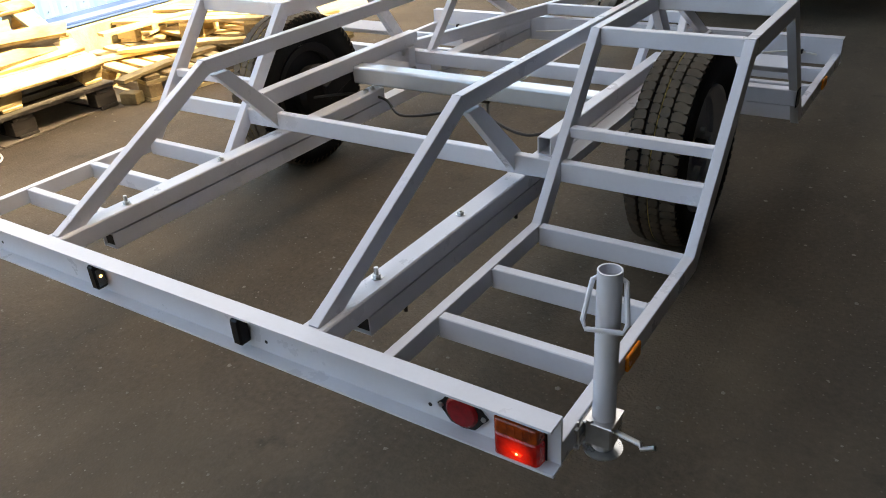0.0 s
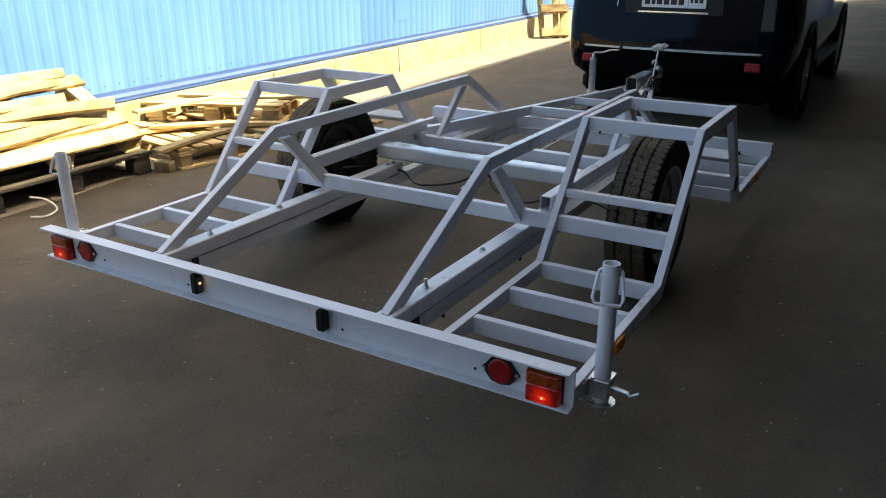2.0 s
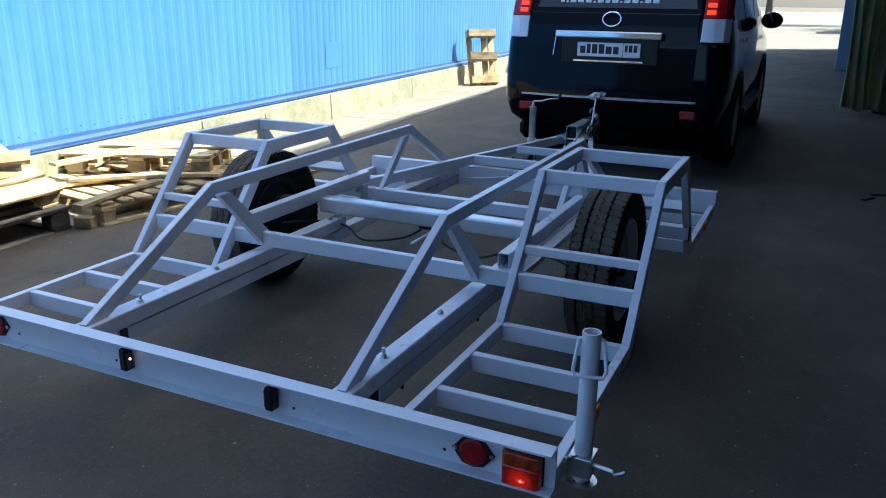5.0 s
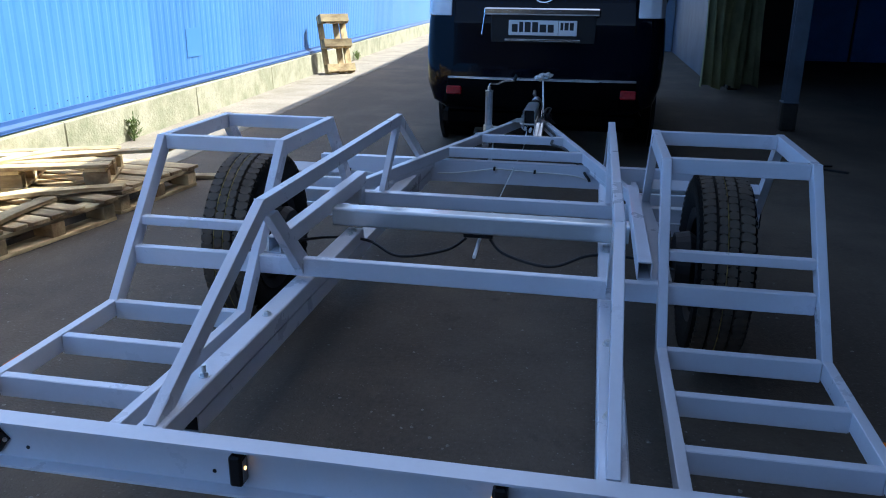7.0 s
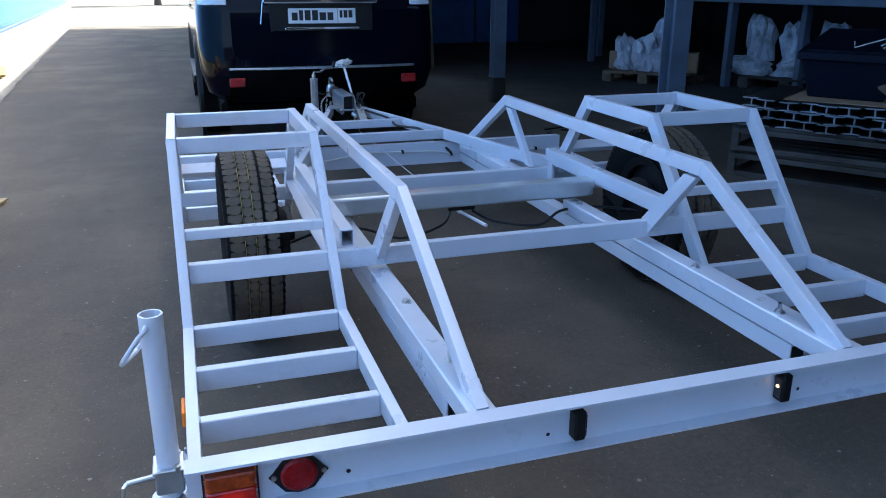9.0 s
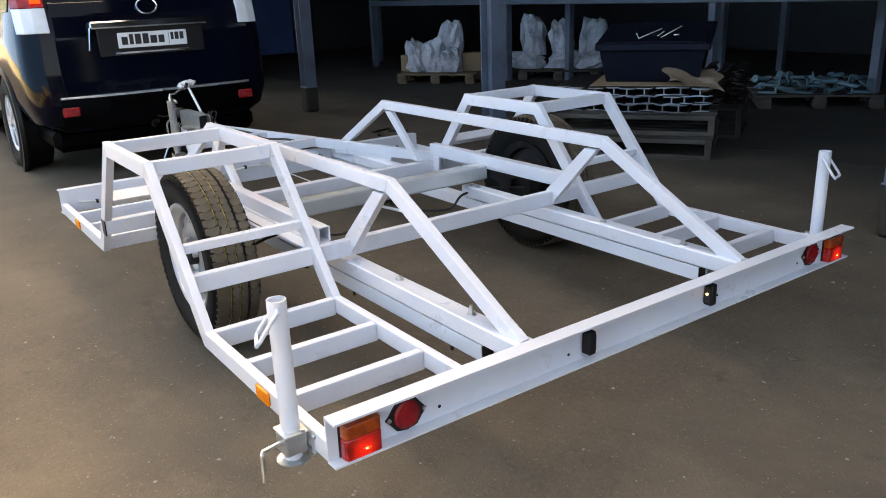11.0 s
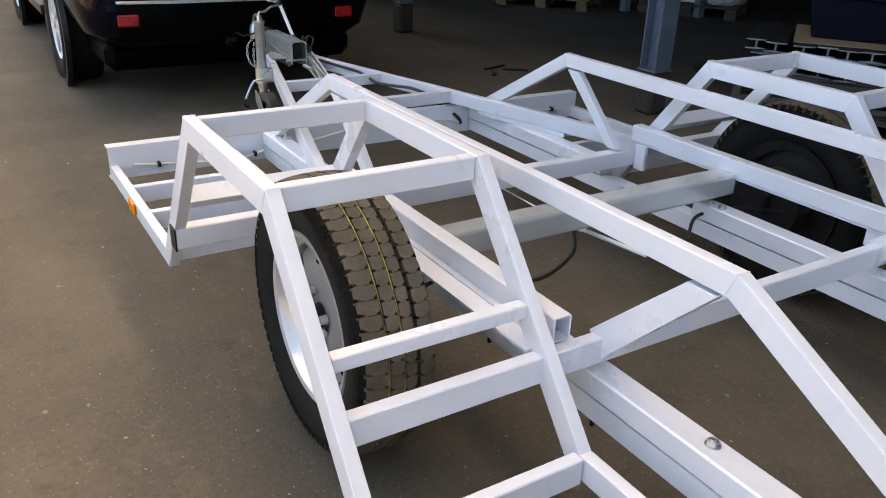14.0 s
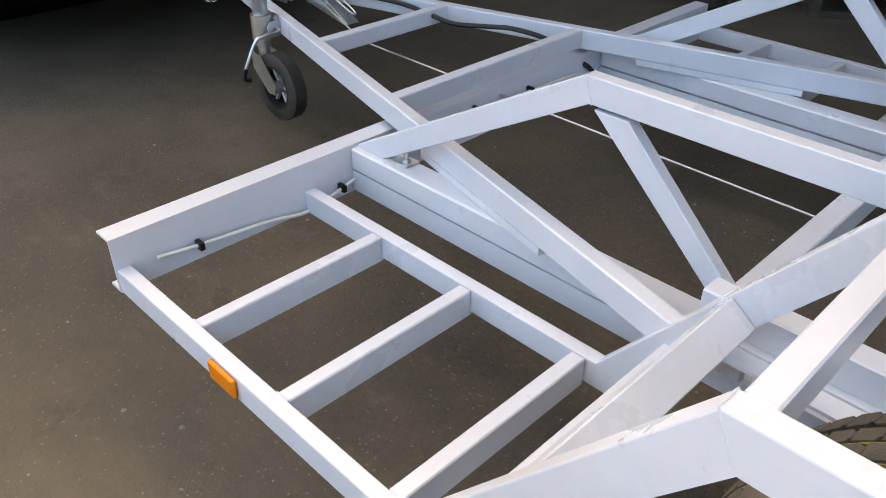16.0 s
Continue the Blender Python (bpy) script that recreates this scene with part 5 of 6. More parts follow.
# loose boards thrown on the slope
for i, (x, y, rz, ln) in enumerate(((-2.74, 1.00, 99, 1.25), (-2.88, 1.12, 78, 0.9), (-2.98, 0.84, 90, 1.0), (-3.10, 1.10, 104, 0.8), (-3.20, 0.92, 95, 1.25),
                                    (-2.74, -0.35, 84, 1.2), (-2.90, -0.45, 96, 1.1), (-3.06, -0.28, 88, 1.15), (-3.20, -0.36, 93, 1.0))):
    z = 0.294 + (0.545 if y > 0.5 else 0.468) * (-2.59 - x)
    plank(x, y, z + 0.012 * (i % 2), rz, ln, 28.6 if y > 0.5 else 25, 0, 0.05, 20 + i)
for i, (x, y, z, rz) in enumerate(((-2.55, 1.74, 0.0, 15), (-2.47, 3.62, 0.0, 50))):
    bl = part("wood_block", box(-0.06, 0.06, -0.04, 0.04, 0, 0.07, 0.004), M["wood"])
    bl.matrix_basis = pose(x, y, z, 0, 0, rz)
    tagged(bl, "broken-off pale pallet block", "wood block", PG)
small = pallet("pallet", "small broken pallet leaning against the blue wall", 0.92, 0.50, "wood", 31, 4, "", (1,))
small.matrix_basis = pose(-3.66, 11.0, 0.007, 0, 0, 137) @ pose(0, 0, 0, 0, -76, 0) @ pose(0.46, 0, 0.14) @ pose(0, 0, 0, 180, 0, 0)
loop = part("strap_loop", rod(curve_pts([(-2.36, 0.62, 0.02), (-2.33, 0.70, 0.01), (-2.38, 0.80, 0.02), (-2.45, 0.78, 0.07), (-2.47, 0.70, 0.10)], 6), 0.006, 6), M["whitecable"])
tagged(loop, "loop of white packing strap by the pallets", "strap")


# ---- open shed on the other side ----
SX = 2.34
for y in (-6.5, -3.0, 0.30, 3.60, 7.01, 10.55):
    bm = bmesh.new()
    add_box(bm, SX - 0.07, SX + 0.07, y - 0.07, y - 0.06, 0.2925, 4.38)
    add_box(bm, SX - 0.07, SX + 0.07, y + 0.06, y + 0.07, 0.2925, 4.38)
    add_box(bm, SX - 0.005, SX + 0.005, y - 0.06, y + 0.06, 0.2925, 4.38)
    col = part("column", bm, M["bluecol"])
    tagged(col, "blue-grey steel column of the open shed", "column", "shed columns", "structure")
    part("footing", box(SX - 0.078, SX + 0.078, y - 0.078, y + 0.078, 0, 0.28, 0.02), M["shedfloor"], col, "dark concrete footing in the shed floor's tone")
    part("base_plate", box(SX - 0.08, SX + 0.08, y - 0.08, y + 0.08, 0.2805, 0.292, 0.002), M["bluecol"], col)
for x, y in ((5.8, -3.0), (5.8, 0.5), (5.8, 4.0), (5.8, 7.48), (5.8, 11.2), (8.9, 5.05), (6.5, 2.53), (8.1, 5.5), (6.33, 6.75), (6.45, 12.1)):
    col = part("column", box(x - 0.05, x + 0.05, y - 0.045, y + 0.045, 0, 4.75, 0.004), M["bluecol"])
    tagged(col, "slim steel rack upright inside the shed", "column", "rack uprights", "structure")
# dark sheet over the asphalt, painting the shade inside the shed
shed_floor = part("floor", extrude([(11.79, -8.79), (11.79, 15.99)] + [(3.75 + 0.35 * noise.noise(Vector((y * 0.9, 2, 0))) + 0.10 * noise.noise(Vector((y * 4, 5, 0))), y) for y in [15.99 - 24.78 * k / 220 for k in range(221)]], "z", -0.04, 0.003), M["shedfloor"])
tagged(shed_floor, "shed floor with the shade painted in as a dark tone", "floor", kind="structure")
rackb = part("rack_beam", box(5.73, 5.79, -3.0, 11.2, 1.07, 1.15, 0.004), M["bluecol"])
tagged(rackb, "blue-grey steel rack beam", "beam", kind="structure")
rackb2 = part("rack_shelf", box(5.80, 7.0, -3.0, 11.2, 1.10, 1.14, 0.002), M["oldwood"])
tagged(rackb2, "dark boarded rack shelf", "shelf", kind="structure")
# added out of view to keep skylight out of the shed
fascia = part("wall_added_fascia", box(2.30, 2.36, -9, 10.85, 2.6, 4.38, 0), M["shedsteel"])
tagged(fascia, "unseen dark cladding added above the opening to shade the shed", "wall", kind="structure")
eave = part("eaves_beam", box(SX - 0.09, SX + 0.09, -9, 27.0, 4.385, 4.57, 0.005), M["bluecol"])
tagged(eave, "steel eaves beam along the shed", "beam", kind="structure")
# roof out of view; height and overhang set to shade the yard
bm = bmesh.new()
vs = [bm.verts.new(v) for v in ((1.463, -9.2, 4.50), (12.0, -9.2, 5.6), (12.0, 27.0, 5.6), (-0.637, 27.0, 4.50), (1.463, -9.2, 4.62), (12.0, -9.2, 5.72), (12.0, 27.0, 5.72), (-0.637, 27.0, 4.62))]
for f in ((3, 2, 1, 0), (4, 5, 6, 7), (0, 1, 5, 4), (1, 2, 6, 5), (2, 3, 7, 6), (3, 0, 4, 7)):
    bm.faces.new([vs[i] for i in f])
roof = part("roof", bm, M["shedsteel"])
tagged(roof, "sheet-metal shed roof", "roof", kind="structure")
for name, b in (("wall_east", box(11.8, 12.0, -9, 26.9, 0, 5.55, 0)), ("wall_south", box(2.5, 11.79, -9.0, -8.8, 0, 4.58, 0)), ("wall_inner", box(2.6, 11.79, 16.0, 16.2, 0, 4.58, 0))):
    w = part(name, b, M["shedsteel"])
    tagged(w, "dark sheet-steel wall inside the shed", "wall", kind="structure")
# added behind the camera to block low sky and darken the car's reflections
back = part("wall_added_fence", box(-6.0, 2.45, -9.6, -9.3, 0, 2.2, 0), M["shedsteel"])
tagged(back, "unseen plain dark fence added to close the yard and darken reflections", "wall", kind="structure")
door = thing("door_1", "blue steel double door in the far wall", "door", kind="structure")
for x in (4.3, 5.4):
    part("door_leaf", box(x, x + 1.05, 15.93, 15.995, 0.02, 2.6, 0.006), M["shedpaint"], door)
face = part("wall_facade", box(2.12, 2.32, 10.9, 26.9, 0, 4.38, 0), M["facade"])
tagged(face, "blue-grey sheet facade beyond the curtain, in a dark tone", "wall", kind="structure")
pier = part("pier", box(1.80, 2.115, 18.0, 18.5, 0, 3.92, 0.01), M["pier"])
tagged(pier, "light blue corner pier of the facade", "pier", kind="structure")


def folds(x0, y0, x1, y1, z0, z1, material, amp=0.06, n=9, seed=0):
    rng = random.Random(seed)
    bm = bmesh.new()
    d = Vector((x1 - x0, y1 - y0, 0))
    L = d.length
    d.normalize()
    nrm = Vector((-d.y, d.x, 0))
    cols = 90
    ph = [rng.uniform(0, 6.3) for _ in range(3)]
    g = []
    for j in range(13):
        z = z0 + (z1 - z0) * j / 12
        row = []
        for i in range(cols + 1):
            u = i / cols
            a = amp * (0.5 + 0.5 * (1 - j / 12)) * (math.sin(2 * math.pi * n * u + ph[0] + 0.5 * math.sin(j * 0.6 + ph[1])) + 0.5 * math.sin(2 * math.pi * n * 0.43 * u + ph[2]))
            row.append(bm.verts.new(Vector((x0, y0, 0)) + d * (u * L + 0.03 * math.sin(j * 0.7 + u * 9)) + nrm * a + Vector((0, 0, z + (0.03 * math.sin(u * 17) if j == 0 else 0)))))
        g.append(row)
    for j in range(12):
        for i in range(cols):
            bm.faces.new((g[j][i], g[j][i + 1], g[j + 1][i + 1], g[j + 1][i]))
    bmesh.ops.solidify(bm, geom=bm.faces[:], thickness=0.004)
    return bm


cur = part("curtain", folds(1.86, 10.12, 2.66, 10.55, 0.06, 3.9, M["canvas"], 0.07, 7, 2), M["canvas"], smooth=True)
tagged(cur, "heavy olive canvas curtain hanging in folds to the ground", "curtain")


def bag(x, y, z, sx, sy, sz, seed, label="grey-white plastic sack, filled and tied"):
    bm = bmesh.new()
    bmesh.ops.create_icosphere(bm, subdivisions=3, radius=1)
    o = Vector((seed * 3.1, seed * 1.7, 0))
    rr = random.Random(seed)
    lean, turn = (rr.uniform(-0.4, 0.4), rr.uniform(-0.4, 0.4)), rr.uniform(0, 3)
    for v in bm.verts:
        c = v.co.copy()
        k = (abs(c.x) ** 3 + abs(c.y) ** 3 + abs(c.z) ** 3) ** (-1 / 3)
        d = k * (1 + 0.22 * noise.noise(c * 1.5 + o) + 0.40 * abs(noise.noise(c * 2.2 + o)) + 0.26 * abs(noise.noise(c * 5 + o)) - 0.20)
        p = c * d
        h = max(0.0, p.z + 0.55)
        px_, py_ = p.x + lean[0] * h, p.y + lean[1] * h
        v.co = Vector((x + (px_ * math.cos(turn) - py_ * math.sin(turn)) * sx, y + (px_ * math.sin(turn) + py_ * math.cos(turn)) * sy, z + h * sz))
    ob = part("sack", bm, M["bag"])
    return tagged(ob, label, "sack", "plastic sacks on pallets")


p = pallet("pallet", "wooden pallet carrying boxes and plastic sacks", 1.2, 0.8, "oldwood", 41, 6, "shed pallets")
p.matrix_basis = pose(5.2, 8.25, 0, 0, 0, -56)
for i, (dx, dy, sx, sz, z0) in enumerate(((-0.15, 0.0, 0.17, 0.30, 0.15), (0.12, 0.05, 0.2, 0.48, 0.15), (0.0, -0.25, 0.16, 0.22, 0.15), (-0.25, 0.25, 0.15, 0.30, 0.15))):
    bag(5.2 + dx, 8.28 + dy, z0, sx, sx, sz, 3 + i)
for i, (x, y, w, h) in enumerate(((4.95, 8.68, 0.28, 0.24), (5.5, 7.93, 0.30, 0.26))):
    b = part("cardboard_box", box(-w / 2, w / 2, -0.15, 0.15, 0, h, 0.006), M["cardboard"])
    b.matrix_basis = pose(x, y, 0.151, 0, 0, 30 + 20 * i)
    tagged(b, "brown cardboard box on the pallet", "box", "boxes on pallets")
    part("paper_label", box(w / 2 - 0.09, w / 2 - 0.02, -0.1512, -0.1502, h - 0.10, h - 0.04, 0.0002), M["white"], b)
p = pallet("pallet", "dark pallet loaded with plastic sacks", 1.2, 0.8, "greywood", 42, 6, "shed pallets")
p.matrix_basis = pose(6.55, 7.05, 0, 0, 0, -60)
k = 20
for dx, dy, z0, s, h in ((-0.25, 0.35, 0.15, 0.24, 0.16), (0.05, 0.0, 0.15, 0.25, 0.16), (0.25, -0.35, 0.15, 0.24, 0.16), (-0.20, 0.34, 0.33, 0.18, 0.38), (0.03, -0.02, 0.33, 0.16, 0.34), (0.26, -0.37, 0.32, 0.18, 0.36)):
    bag(6.5 + dx, 7.1 + dy, z0, s, s, h, k, "pale crumpled plastic sack on the pallet")
    k += 1

# stack of pallets with turned shafts, paper and a navy bin
STK = pose(3.27, 2.86, 0, 0, 0, -57.5)


def stillage(at, length, depth, height, label, wood):
    """An open timber frame: corner posts, rails all round and a boarded deck."""
    st = thing("stillage", label, "stillage", group="stillages under the steel sections")
    st.matrix_basis = at
    L, D, H = length / 2, depth / 2, height
    for x in (-L, L - 0.05):
        for y in (-D, D - 0.05):
            part("post", box(x, x + 0.05, y, y + 0.05, 0.0, H - 0.0225, 0.003), M[wood], st)
    for y in (-D, D - 0.022):
        for z in (0.0, H - 0.058):
            part("rail", box(-L + 0.0505, L - 0.0505, y, y + 0.022, z, z + 0.035, 0.002), M[wood], st)
    for x in (-L, L - 0.022):
        for z in (0.0, H - 0.058):
            part("rail", box(x, x + 0.022, -D + 0.0505, D - 0.0505, z, z + 0.035, 0.002), M[wood], st)
    n = int(depth / 0.13)
    for k in range(n):
        y = -D + depth * (k + 0.5) / n
        part("deck_board", box(-L - 0.01, L + 0.01, y - 0.052, y + 0.052, H - 0.022, H, 0.002), M[wood], st)
    return st


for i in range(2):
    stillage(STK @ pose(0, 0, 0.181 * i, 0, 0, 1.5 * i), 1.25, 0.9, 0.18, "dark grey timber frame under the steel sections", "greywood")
# rear frame in the shade-dark timber
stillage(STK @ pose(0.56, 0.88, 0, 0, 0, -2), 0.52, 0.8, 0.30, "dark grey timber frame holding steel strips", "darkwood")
rng = random.Random(9)


def two_tone(ob, inner):
    """Dull sides, bright sawn ends: faces across the length take a second material."""
    ob.data.materials.append(inner)
    for f in ob.data.polygons:
        f.material_index = 1 if abs(f.normal.y) > 0.9 else 0
    return ob


# steel sections lying side by side, their sawn ends outwards
sec = [(-0.062, 0.0), (0.062, 0.0), (0.062, 0.007), (0.006, 0.011), (0.006, 0.050), (0.062, 0.054), (0.062, 0.061), (-0.062, 0.061), (-0.062, 0.054), (-0.006, 0.050), (-0.006, 0.011), (-0.062, 0.007)]
first = two_tone(part("steel_section", extrude(sec, "y", -0.43, 0.43), M["blackmetal"]), M["scrap"])
for n in range(27):
    ob = first
    if n:
        ob = first.copy()
        scene.collection.objects.link(ob)
    ob.matrix_basis = STK @ pose(-0.54 + 0.132 * (n % 9) + 0.045 * (n // 9 % 2) + rng.uniform(-0.012, 0.012), rng.uniform(-0.07, 0.05), 0.3625 + 0.0615 * (n // 9), 0, rng.uniform(-2, 2), rng.uniform(-2.5, 2.5))
    tagged(ob, "dark rolled steel section with a bright sawn end", "steel section", "steel sections")
first = two_tone(part("steel_strip", box(-0.02, 0.02, -0.40, 0.40, 0.0, 0.012, 0.002), M["blackmetal"]), M["scrap"])
dull = part("steel_strip", box(-0.02, 0.02, -0.40, 0.40, 0.0, 0.012, 0.002), M["blackmetal"])
for n in range(84):
    ob = (first, dull)[min(n, 1)]
    if n > 1:
        ob = (dull if n % 4 else first).copy()
        scene.collection.objects.link(ob)
    ob.matrix_basis = STK @ pose(0.56, 0.88, 0.301, 0, 0, -2) @ pose(-0.20 + 0.132 * (n % 4) + rng.uniform(-0.015, 0.015), rng.uniform(-0.08, 0.08), 0.0135 * (n // 4), 0, 0, rng.uniform(-5, 5))
    tagged(ob, "flat dark steel strip with a bright cut end", "steel strip", "steel strips")
slab = part("cardboard_sheet", box(-0.34, 0.58, -0.40, 0.42, 0.5485, 0.553, 0.001), M["cardboard"])
slab.matrix_basis = STK @ pose(0.0, 0.02, 0, 0, 0, 2)
tagged(slab, "brown cardboard sheet laid over the steel sections", "cardboard sheet")
bin_ = thing("plastic_bin", "large navy blue plastic bin with white chalk marks", "bin")
bin_.matrix_basis = STK @ pose(0.12, 0.13, 0.5545, 0, 0, 0)
bm = bmesh.new()
rings = []
for (w, d, z) in ((0.36, 0.28, 0.0), (0.41, 0.33, 0.31), (0.44, 0.36, 0.31), (0.44, 0.36, 0.365), (0.40, 0.32, 0.365), (0.34, 0.26, 0.03)):
    rings.append([bm.verts.new((a * w, b * d, z + (0.062 * b if z > 0.1 else 0))) for a, b in ((-1, -1), (1, -1), (1, 1), (-1, 1))])
for a, b in zip(rings, rings[1:]):
    for i in range(4):
        bm.faces.new((a[i], a[(i + 1) % 4], b[(i + 1) % 4], b[i]))
bm.faces.new(rings[0])
bm.faces.new(rings[-1])
part("tub", soften(bm, 0.006), M["crate"], bin_)
lid = part("lid", box(-0.395, 0.395, -0.315, 0.315, -0.015, 0.024, 0.005), M["crate"], bin_)
lid.matrix_basis = pose(0, 0, 0.345, math.degrees(math.atan(0.172)))
for pts in ([(-0.16, -0.06, 0.0265), (-0.12, -0.22, 0.0265), (0.02, 0.10, 0.0265)], [(0.02, -0.14, 0.0265), (0.05, 0.00, 0.0265)], [(0.05, -0.20, 0.0265), (0.17, 0.18, 0.0265)], [(0.14, -0.12, 0.0265), (0.18, -0.11, 0.0265)]):
    part("chalk_mark", rod(pts, 0.0045, 5), M["white"], lid)
pp = part("wrapping_paper", folds(-0.1, 0.0, 0.32, 0.05, 0.0, 0.30, M["paper"], 0.022, 1, 5), M["paper"], smooth=True)
pp.matrix_basis = STK @ pose(0.36, -0.36, 0.566, -66, 0, 12)
tagged(pp, "crumpled brown wrapping paper over the shafts", "paper")

# pallet of teal castings
p = pallet("pallet", "dark pallet of teal metal castings", 1.2, 0.9, "greywood", 71, 6, "shed pallets")
p.matrix_basis = pose(6.35, 3.1, 0, 0, 0, -50)
shapes = []
for kind in range(3):
    if kind == 0:
        bm = extrude([(-0.09, 0.0), (0.09, 0.0), (0.09, 0.02), (-0.07, 0.02), (-0.07, 0.09), (-0.09, 0.09)], "y", -0.03, 0.03, 0.003)
    elif kind == 1:
        bm = lathe([(-0.11, 0.014), (-0.09, 0.014), (-0.085, 0.024), (0.06, 0.024), (0.065, 0.04), (0.10, 0.04), (0.10, 0.010), (-0.11, 0.010)], "x", 12, (0, 0, 0.04))
    else:
        bm = box(-0.12, 0.12, -0.022, 0.022, 0.0, 0.03, 0.004)
    shapes.append(part("casting", bm, M["teal"]))
for i in range(42):
    if i < 3:
        cst = shapes[i]
    else:
        cst = shapes[i % 3].copy()
        scene.collection.objects.link(cst)
    layer = i // 21
    cst.matrix_basis = pose(6.35, 3.1, 0.148, 0, 0, -50) @ pose(-0.5 + 0.155 * (i % 7) + rng.uniform(-0.03, 0.03), -0.3 + 0.3 * (i // 7 % 3) + rng.uniform(-0.06, 0.06), 0.075 * layer, rng.uniform(-12, 12), rng.uniform(-14, 14), rng.uniform(0, 360))
    tagged(cst, "teal-painted metal casting in a heap", "casting", "teal castings")

# scraps on the shed floor
for i, (x, y, rz, ln) in enumerate(((2.2, 5.2, 20, 0.26), (2.3, 5.05, -35, 0.2), (2.05, 5.0, 60, 0.14), (4.3, 4.6, 10, 0.2))):
    bm = box(-ln / 2, ln / 2, -0.018, 0.018, 0, 0.014, 0.003)
    sc = part("scrap_strip", bm, M["blackmetal"])
    sc.matrix_basis = pose(x, y, 0, 0, 0, rz)
    tagged(sc, "dark flattened strip of scrap on the floor", "scrap", "floor scraps")

# gravel specks on the asphalt
bm = bmesh.new()
rng = random.Random(13)
for i in range(260):
    x, y, r = rng.gauss(-0.2, 2.0), rng.gauss(0.6, 2.4), rng.uniform(0.004, 0.014)
    c = [bm.verts.new((x + r * rng.uniform(0.5, 1.3) * math.cos(a), y + r * rng.uniform(0.3, 1.2) * math.sin(a), 0.0006)) for a in (0.3, 1.7, 2.9, 4.2, 5.4)]
    t = bm.verts.new((x, y, 0.003))
    for k in range(5):
        bm.faces.new((c[k], c[(k + 1) % 5], t))
tagged(part("debris", bm, M["bark"]), "dark crumbs and leaf bits on the asphalt", "debris", kind="stuff")
bm = bmesh.new()
rng = random.Random(12)
for i in range(1500):
    x, y = rng.gauss(-0.2, 2.0), rng.gauss(0.4, 2.2)
    r = 0.0025 + 0.0065 * rng.random() ** 3
    c = [bm.verts.new((x + r * math.cos(a) * rng.uniform(0.6, 1.2), y + r * math.sin(a) * rng.uniform(0.6, 1.2), 0.0005)) for a in (0.3, 1.7, 2.9, 4.2, 5.4)]
    t = bm.verts.new((x, y, r * rng.uniform(0.5, 0.9)))
    for k in range(5):
        bm.faces.new((c[k], c[(k + 1) % 5], t))
grit = part("gravel", bm, M["stone"])
tagged(grit, "pale grit scattered over the asphalt", "gravel", kind="stuff")


# weed at the foot of the plinth
def weed(x, y, seed, h=0.3):
    rng = random.Random(seed)
    w = thing("weed", "small green weed growing at the plinth", "weed", (x, y, 0), 0, "weeds by the plinth")
    bm = bmesh.new()
    for i in range(150):
        a, e = rng.uniform(0, 6.28), rng.uniform(0.3, 1.3)
        r0 = rng.uniform(0.0, 0.06)
        b = Vector((r0 * math.cos(a), r0 * math.sin(a), rng.uniform(0, h * 0.7)))
        d = Vector((math.cos(a) * math.cos(e), math.sin(a) * math.cos(e), math.sin(e)))
        s = d.cross(Vector((0, 0, 1))).normalized() * 0.009
        ln = rng.uniform(0.03, 0.07)
        v = [bm.verts.new(p) for p in (b, b + d * ln * 0.5 + s, b + d * ln, b + d * ln * 0.5 - s)]
        bm.faces.new(v)
    part("leaves", bm, M["weedleaf"], w)
    part("stem", rod([(0, 0, 0), (0.01, 0.01, h * 0.5), (0.0, 0.02, h)], 0.004, 5), M["weedleaf"], w)


weed(-3.60, 4.95, 1, 0.26)
weed(-4.10, 13.5, 2, 0.2)


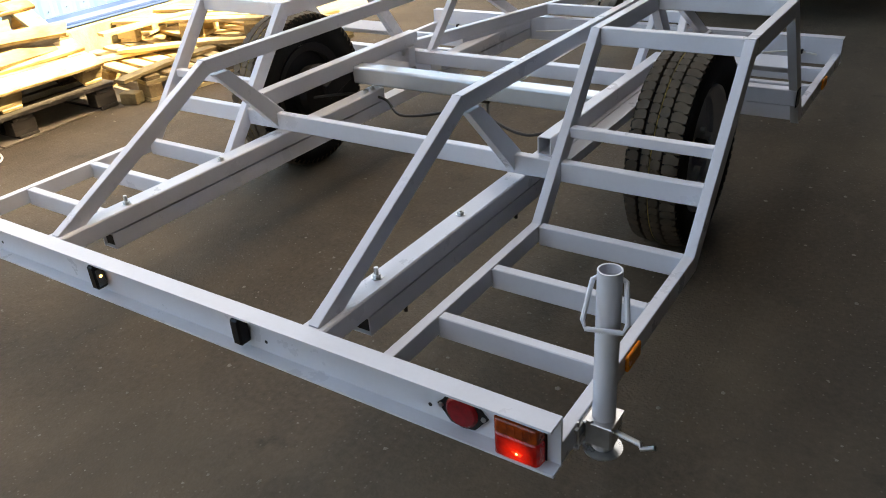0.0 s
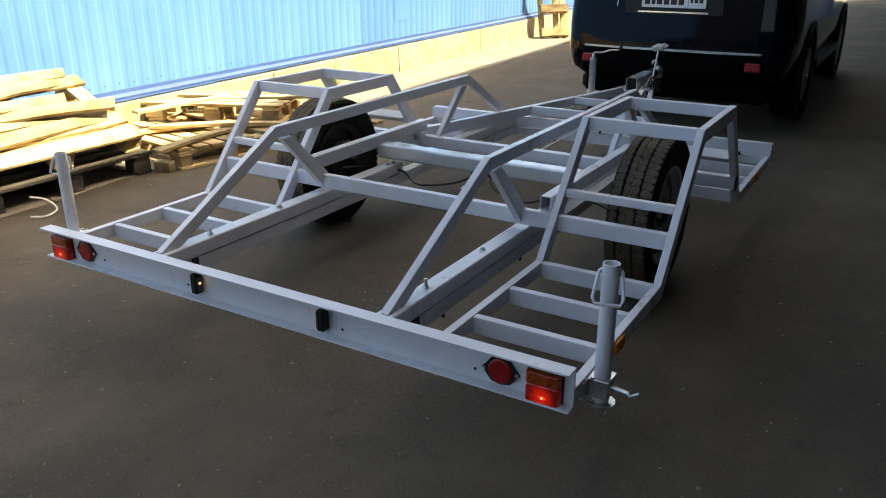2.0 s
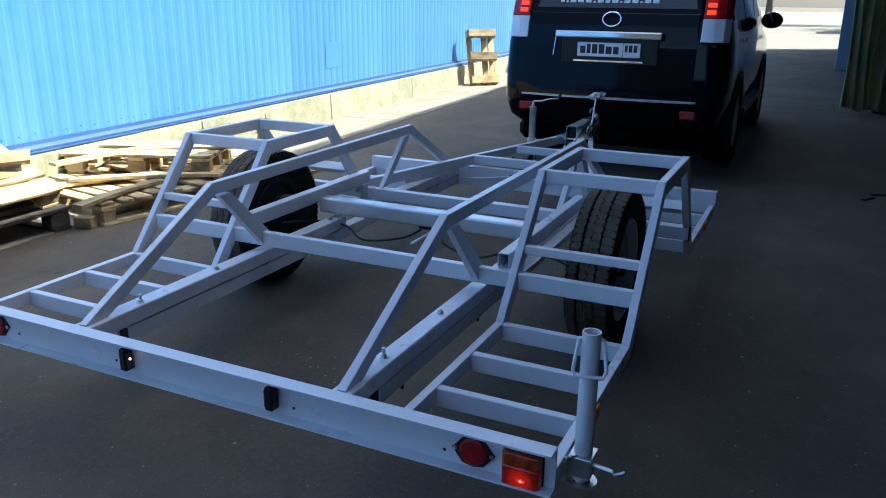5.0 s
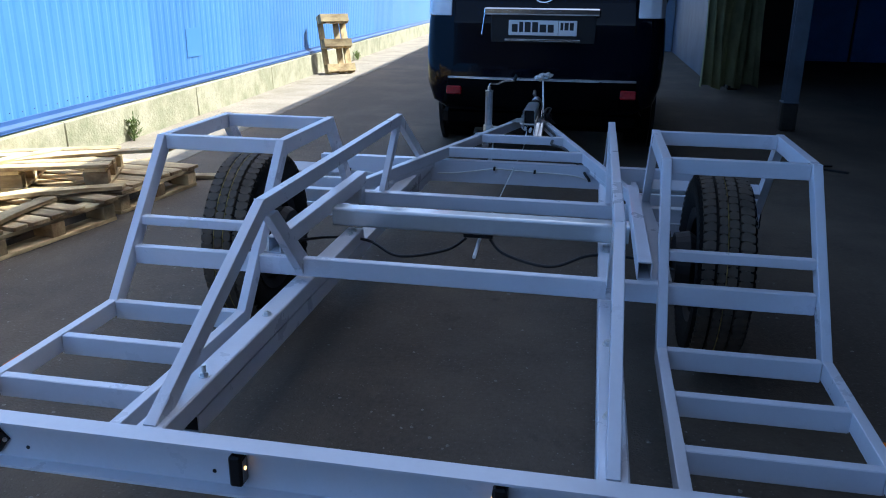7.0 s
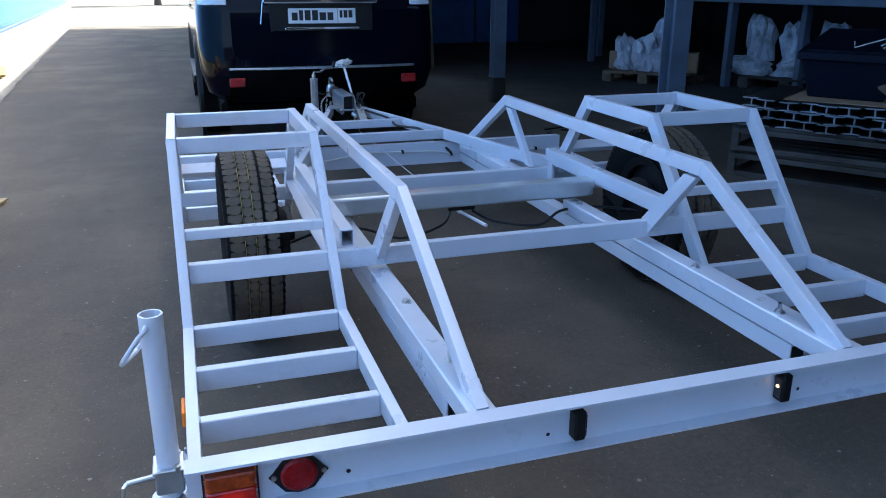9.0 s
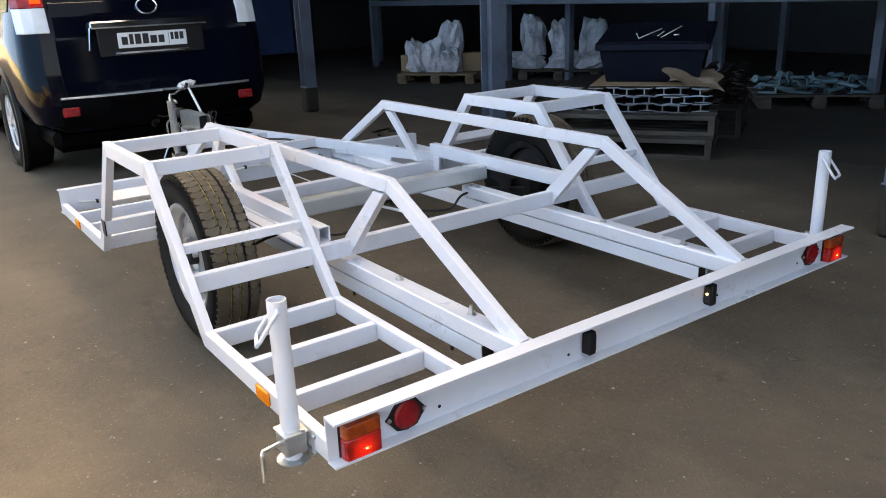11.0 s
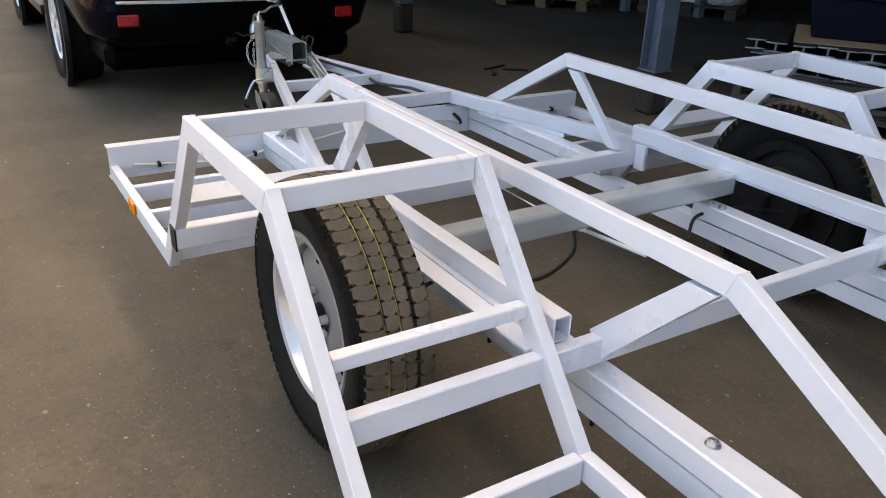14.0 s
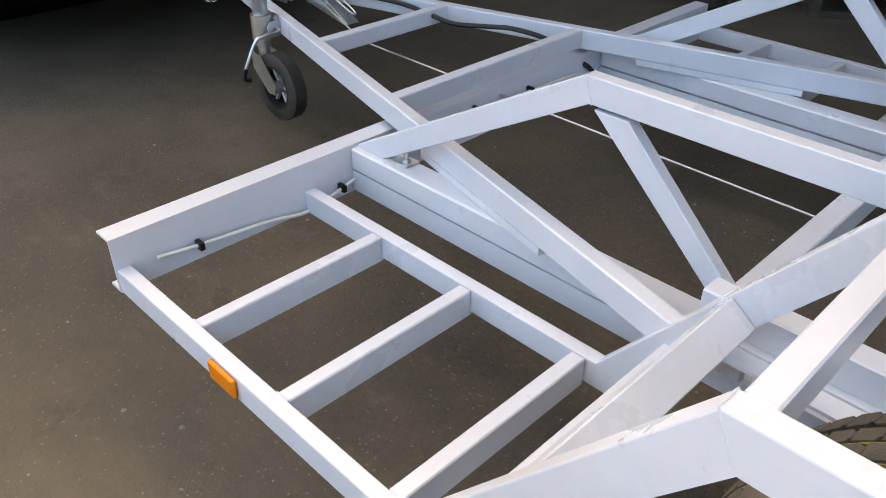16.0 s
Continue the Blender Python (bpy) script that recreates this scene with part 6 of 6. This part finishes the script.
# ---- distance beyond the yard ----
def tree(x, y, h, seed):
    rng = random.Random(seed)
    t = thing("tree", "broad leafy tree in the sunlit distance", "tree", (x, y, 0), 0, "distant trees")
    bm = lathe([(0, 0.0), (0, 0.22), (h * 0.3, 0.16), (h * 0.6, 0.08), (h * 0.6, 0)], "z", 10, closed=False)
    part("trunk", bm, M["bark"], t)
    for k in range(5):
        a = rng.uniform(0, 6.28)
        part("limb", bar((0, 0, h * (0.3 + 0.06 * k)), (1.3 * math.cos(a), 1.3 * math.sin(a), h * (0.5 + 0.07 * k)), 0.09, 0.09), M["bark"], t)
    bm = bmesh.new()
    for i in range(2600):
        a, u = rng.uniform(0, 6.28), rng.uniform(-1, 1)
        r = rng.random() ** 0.4
        c = Vector((math.cos(a) * math.sqrt(1 - u * u), math.sin(a) * math.sqrt(1 - u * u), u)) * r
        c = c * (1 + 0.5 * noise.noise(c * 2 + Vector((seed, 0, 0))))
        c = Vector((c.x * h * 0.33, c.y * h * 0.33, h * 0.66 + c.z * h * 0.33))
        d = Vector((rng.uniform(-1, 1), rng.uniform(-1, 1), rng.uniform(-1, 1))).normalized()
        s = d.orthogonal().normalized()
        v = [bm.verts.new(c + p) for p in (d * 0.2, s * 0.1, -d * 0.2, -s * 0.1)]
        bm.faces.new(v)
    part("crown", bm, M["leaf"], t)


for i, (x, y, h) in enumerate(((-2.0, 52, 9), (3.5, 55, 8), (8.5, 50, 10), (-8, 56, 9), (15, 54, 9), (-14, 50, 8), (22, 58, 10))):
    tree(x, y, h, i + 1)
van = thing("van", "white panel van parked in the distance", "van", (3.6, 43, 0))
part("body", extrude([(-2.4, 0.4), (2.0, 0.4), (2.4, 0.6), (2.4, 1.2), (1.5, 1.4), (0.9, 2.1), (0.6, 2.3), (-2.4, 2.3)], "x", -0.95, 0.95, 0.05), M["vanpaint"], van)
part("rear_window", box(-0.75, 0.75, -2.412, -2.40, 1.4, 2.0, 0.003), M["carglass"], van)
for s in (-1, 1):
    for y in (-1.5, 1.6):
        part("wheel", lathe([(-0.1, 0.0), (-0.1, 0.33), (0.1, 0.33), (0.1, 0)], "x", 20, (s * 0.85, y, 0.33), closed=False), M["rubber"], van)
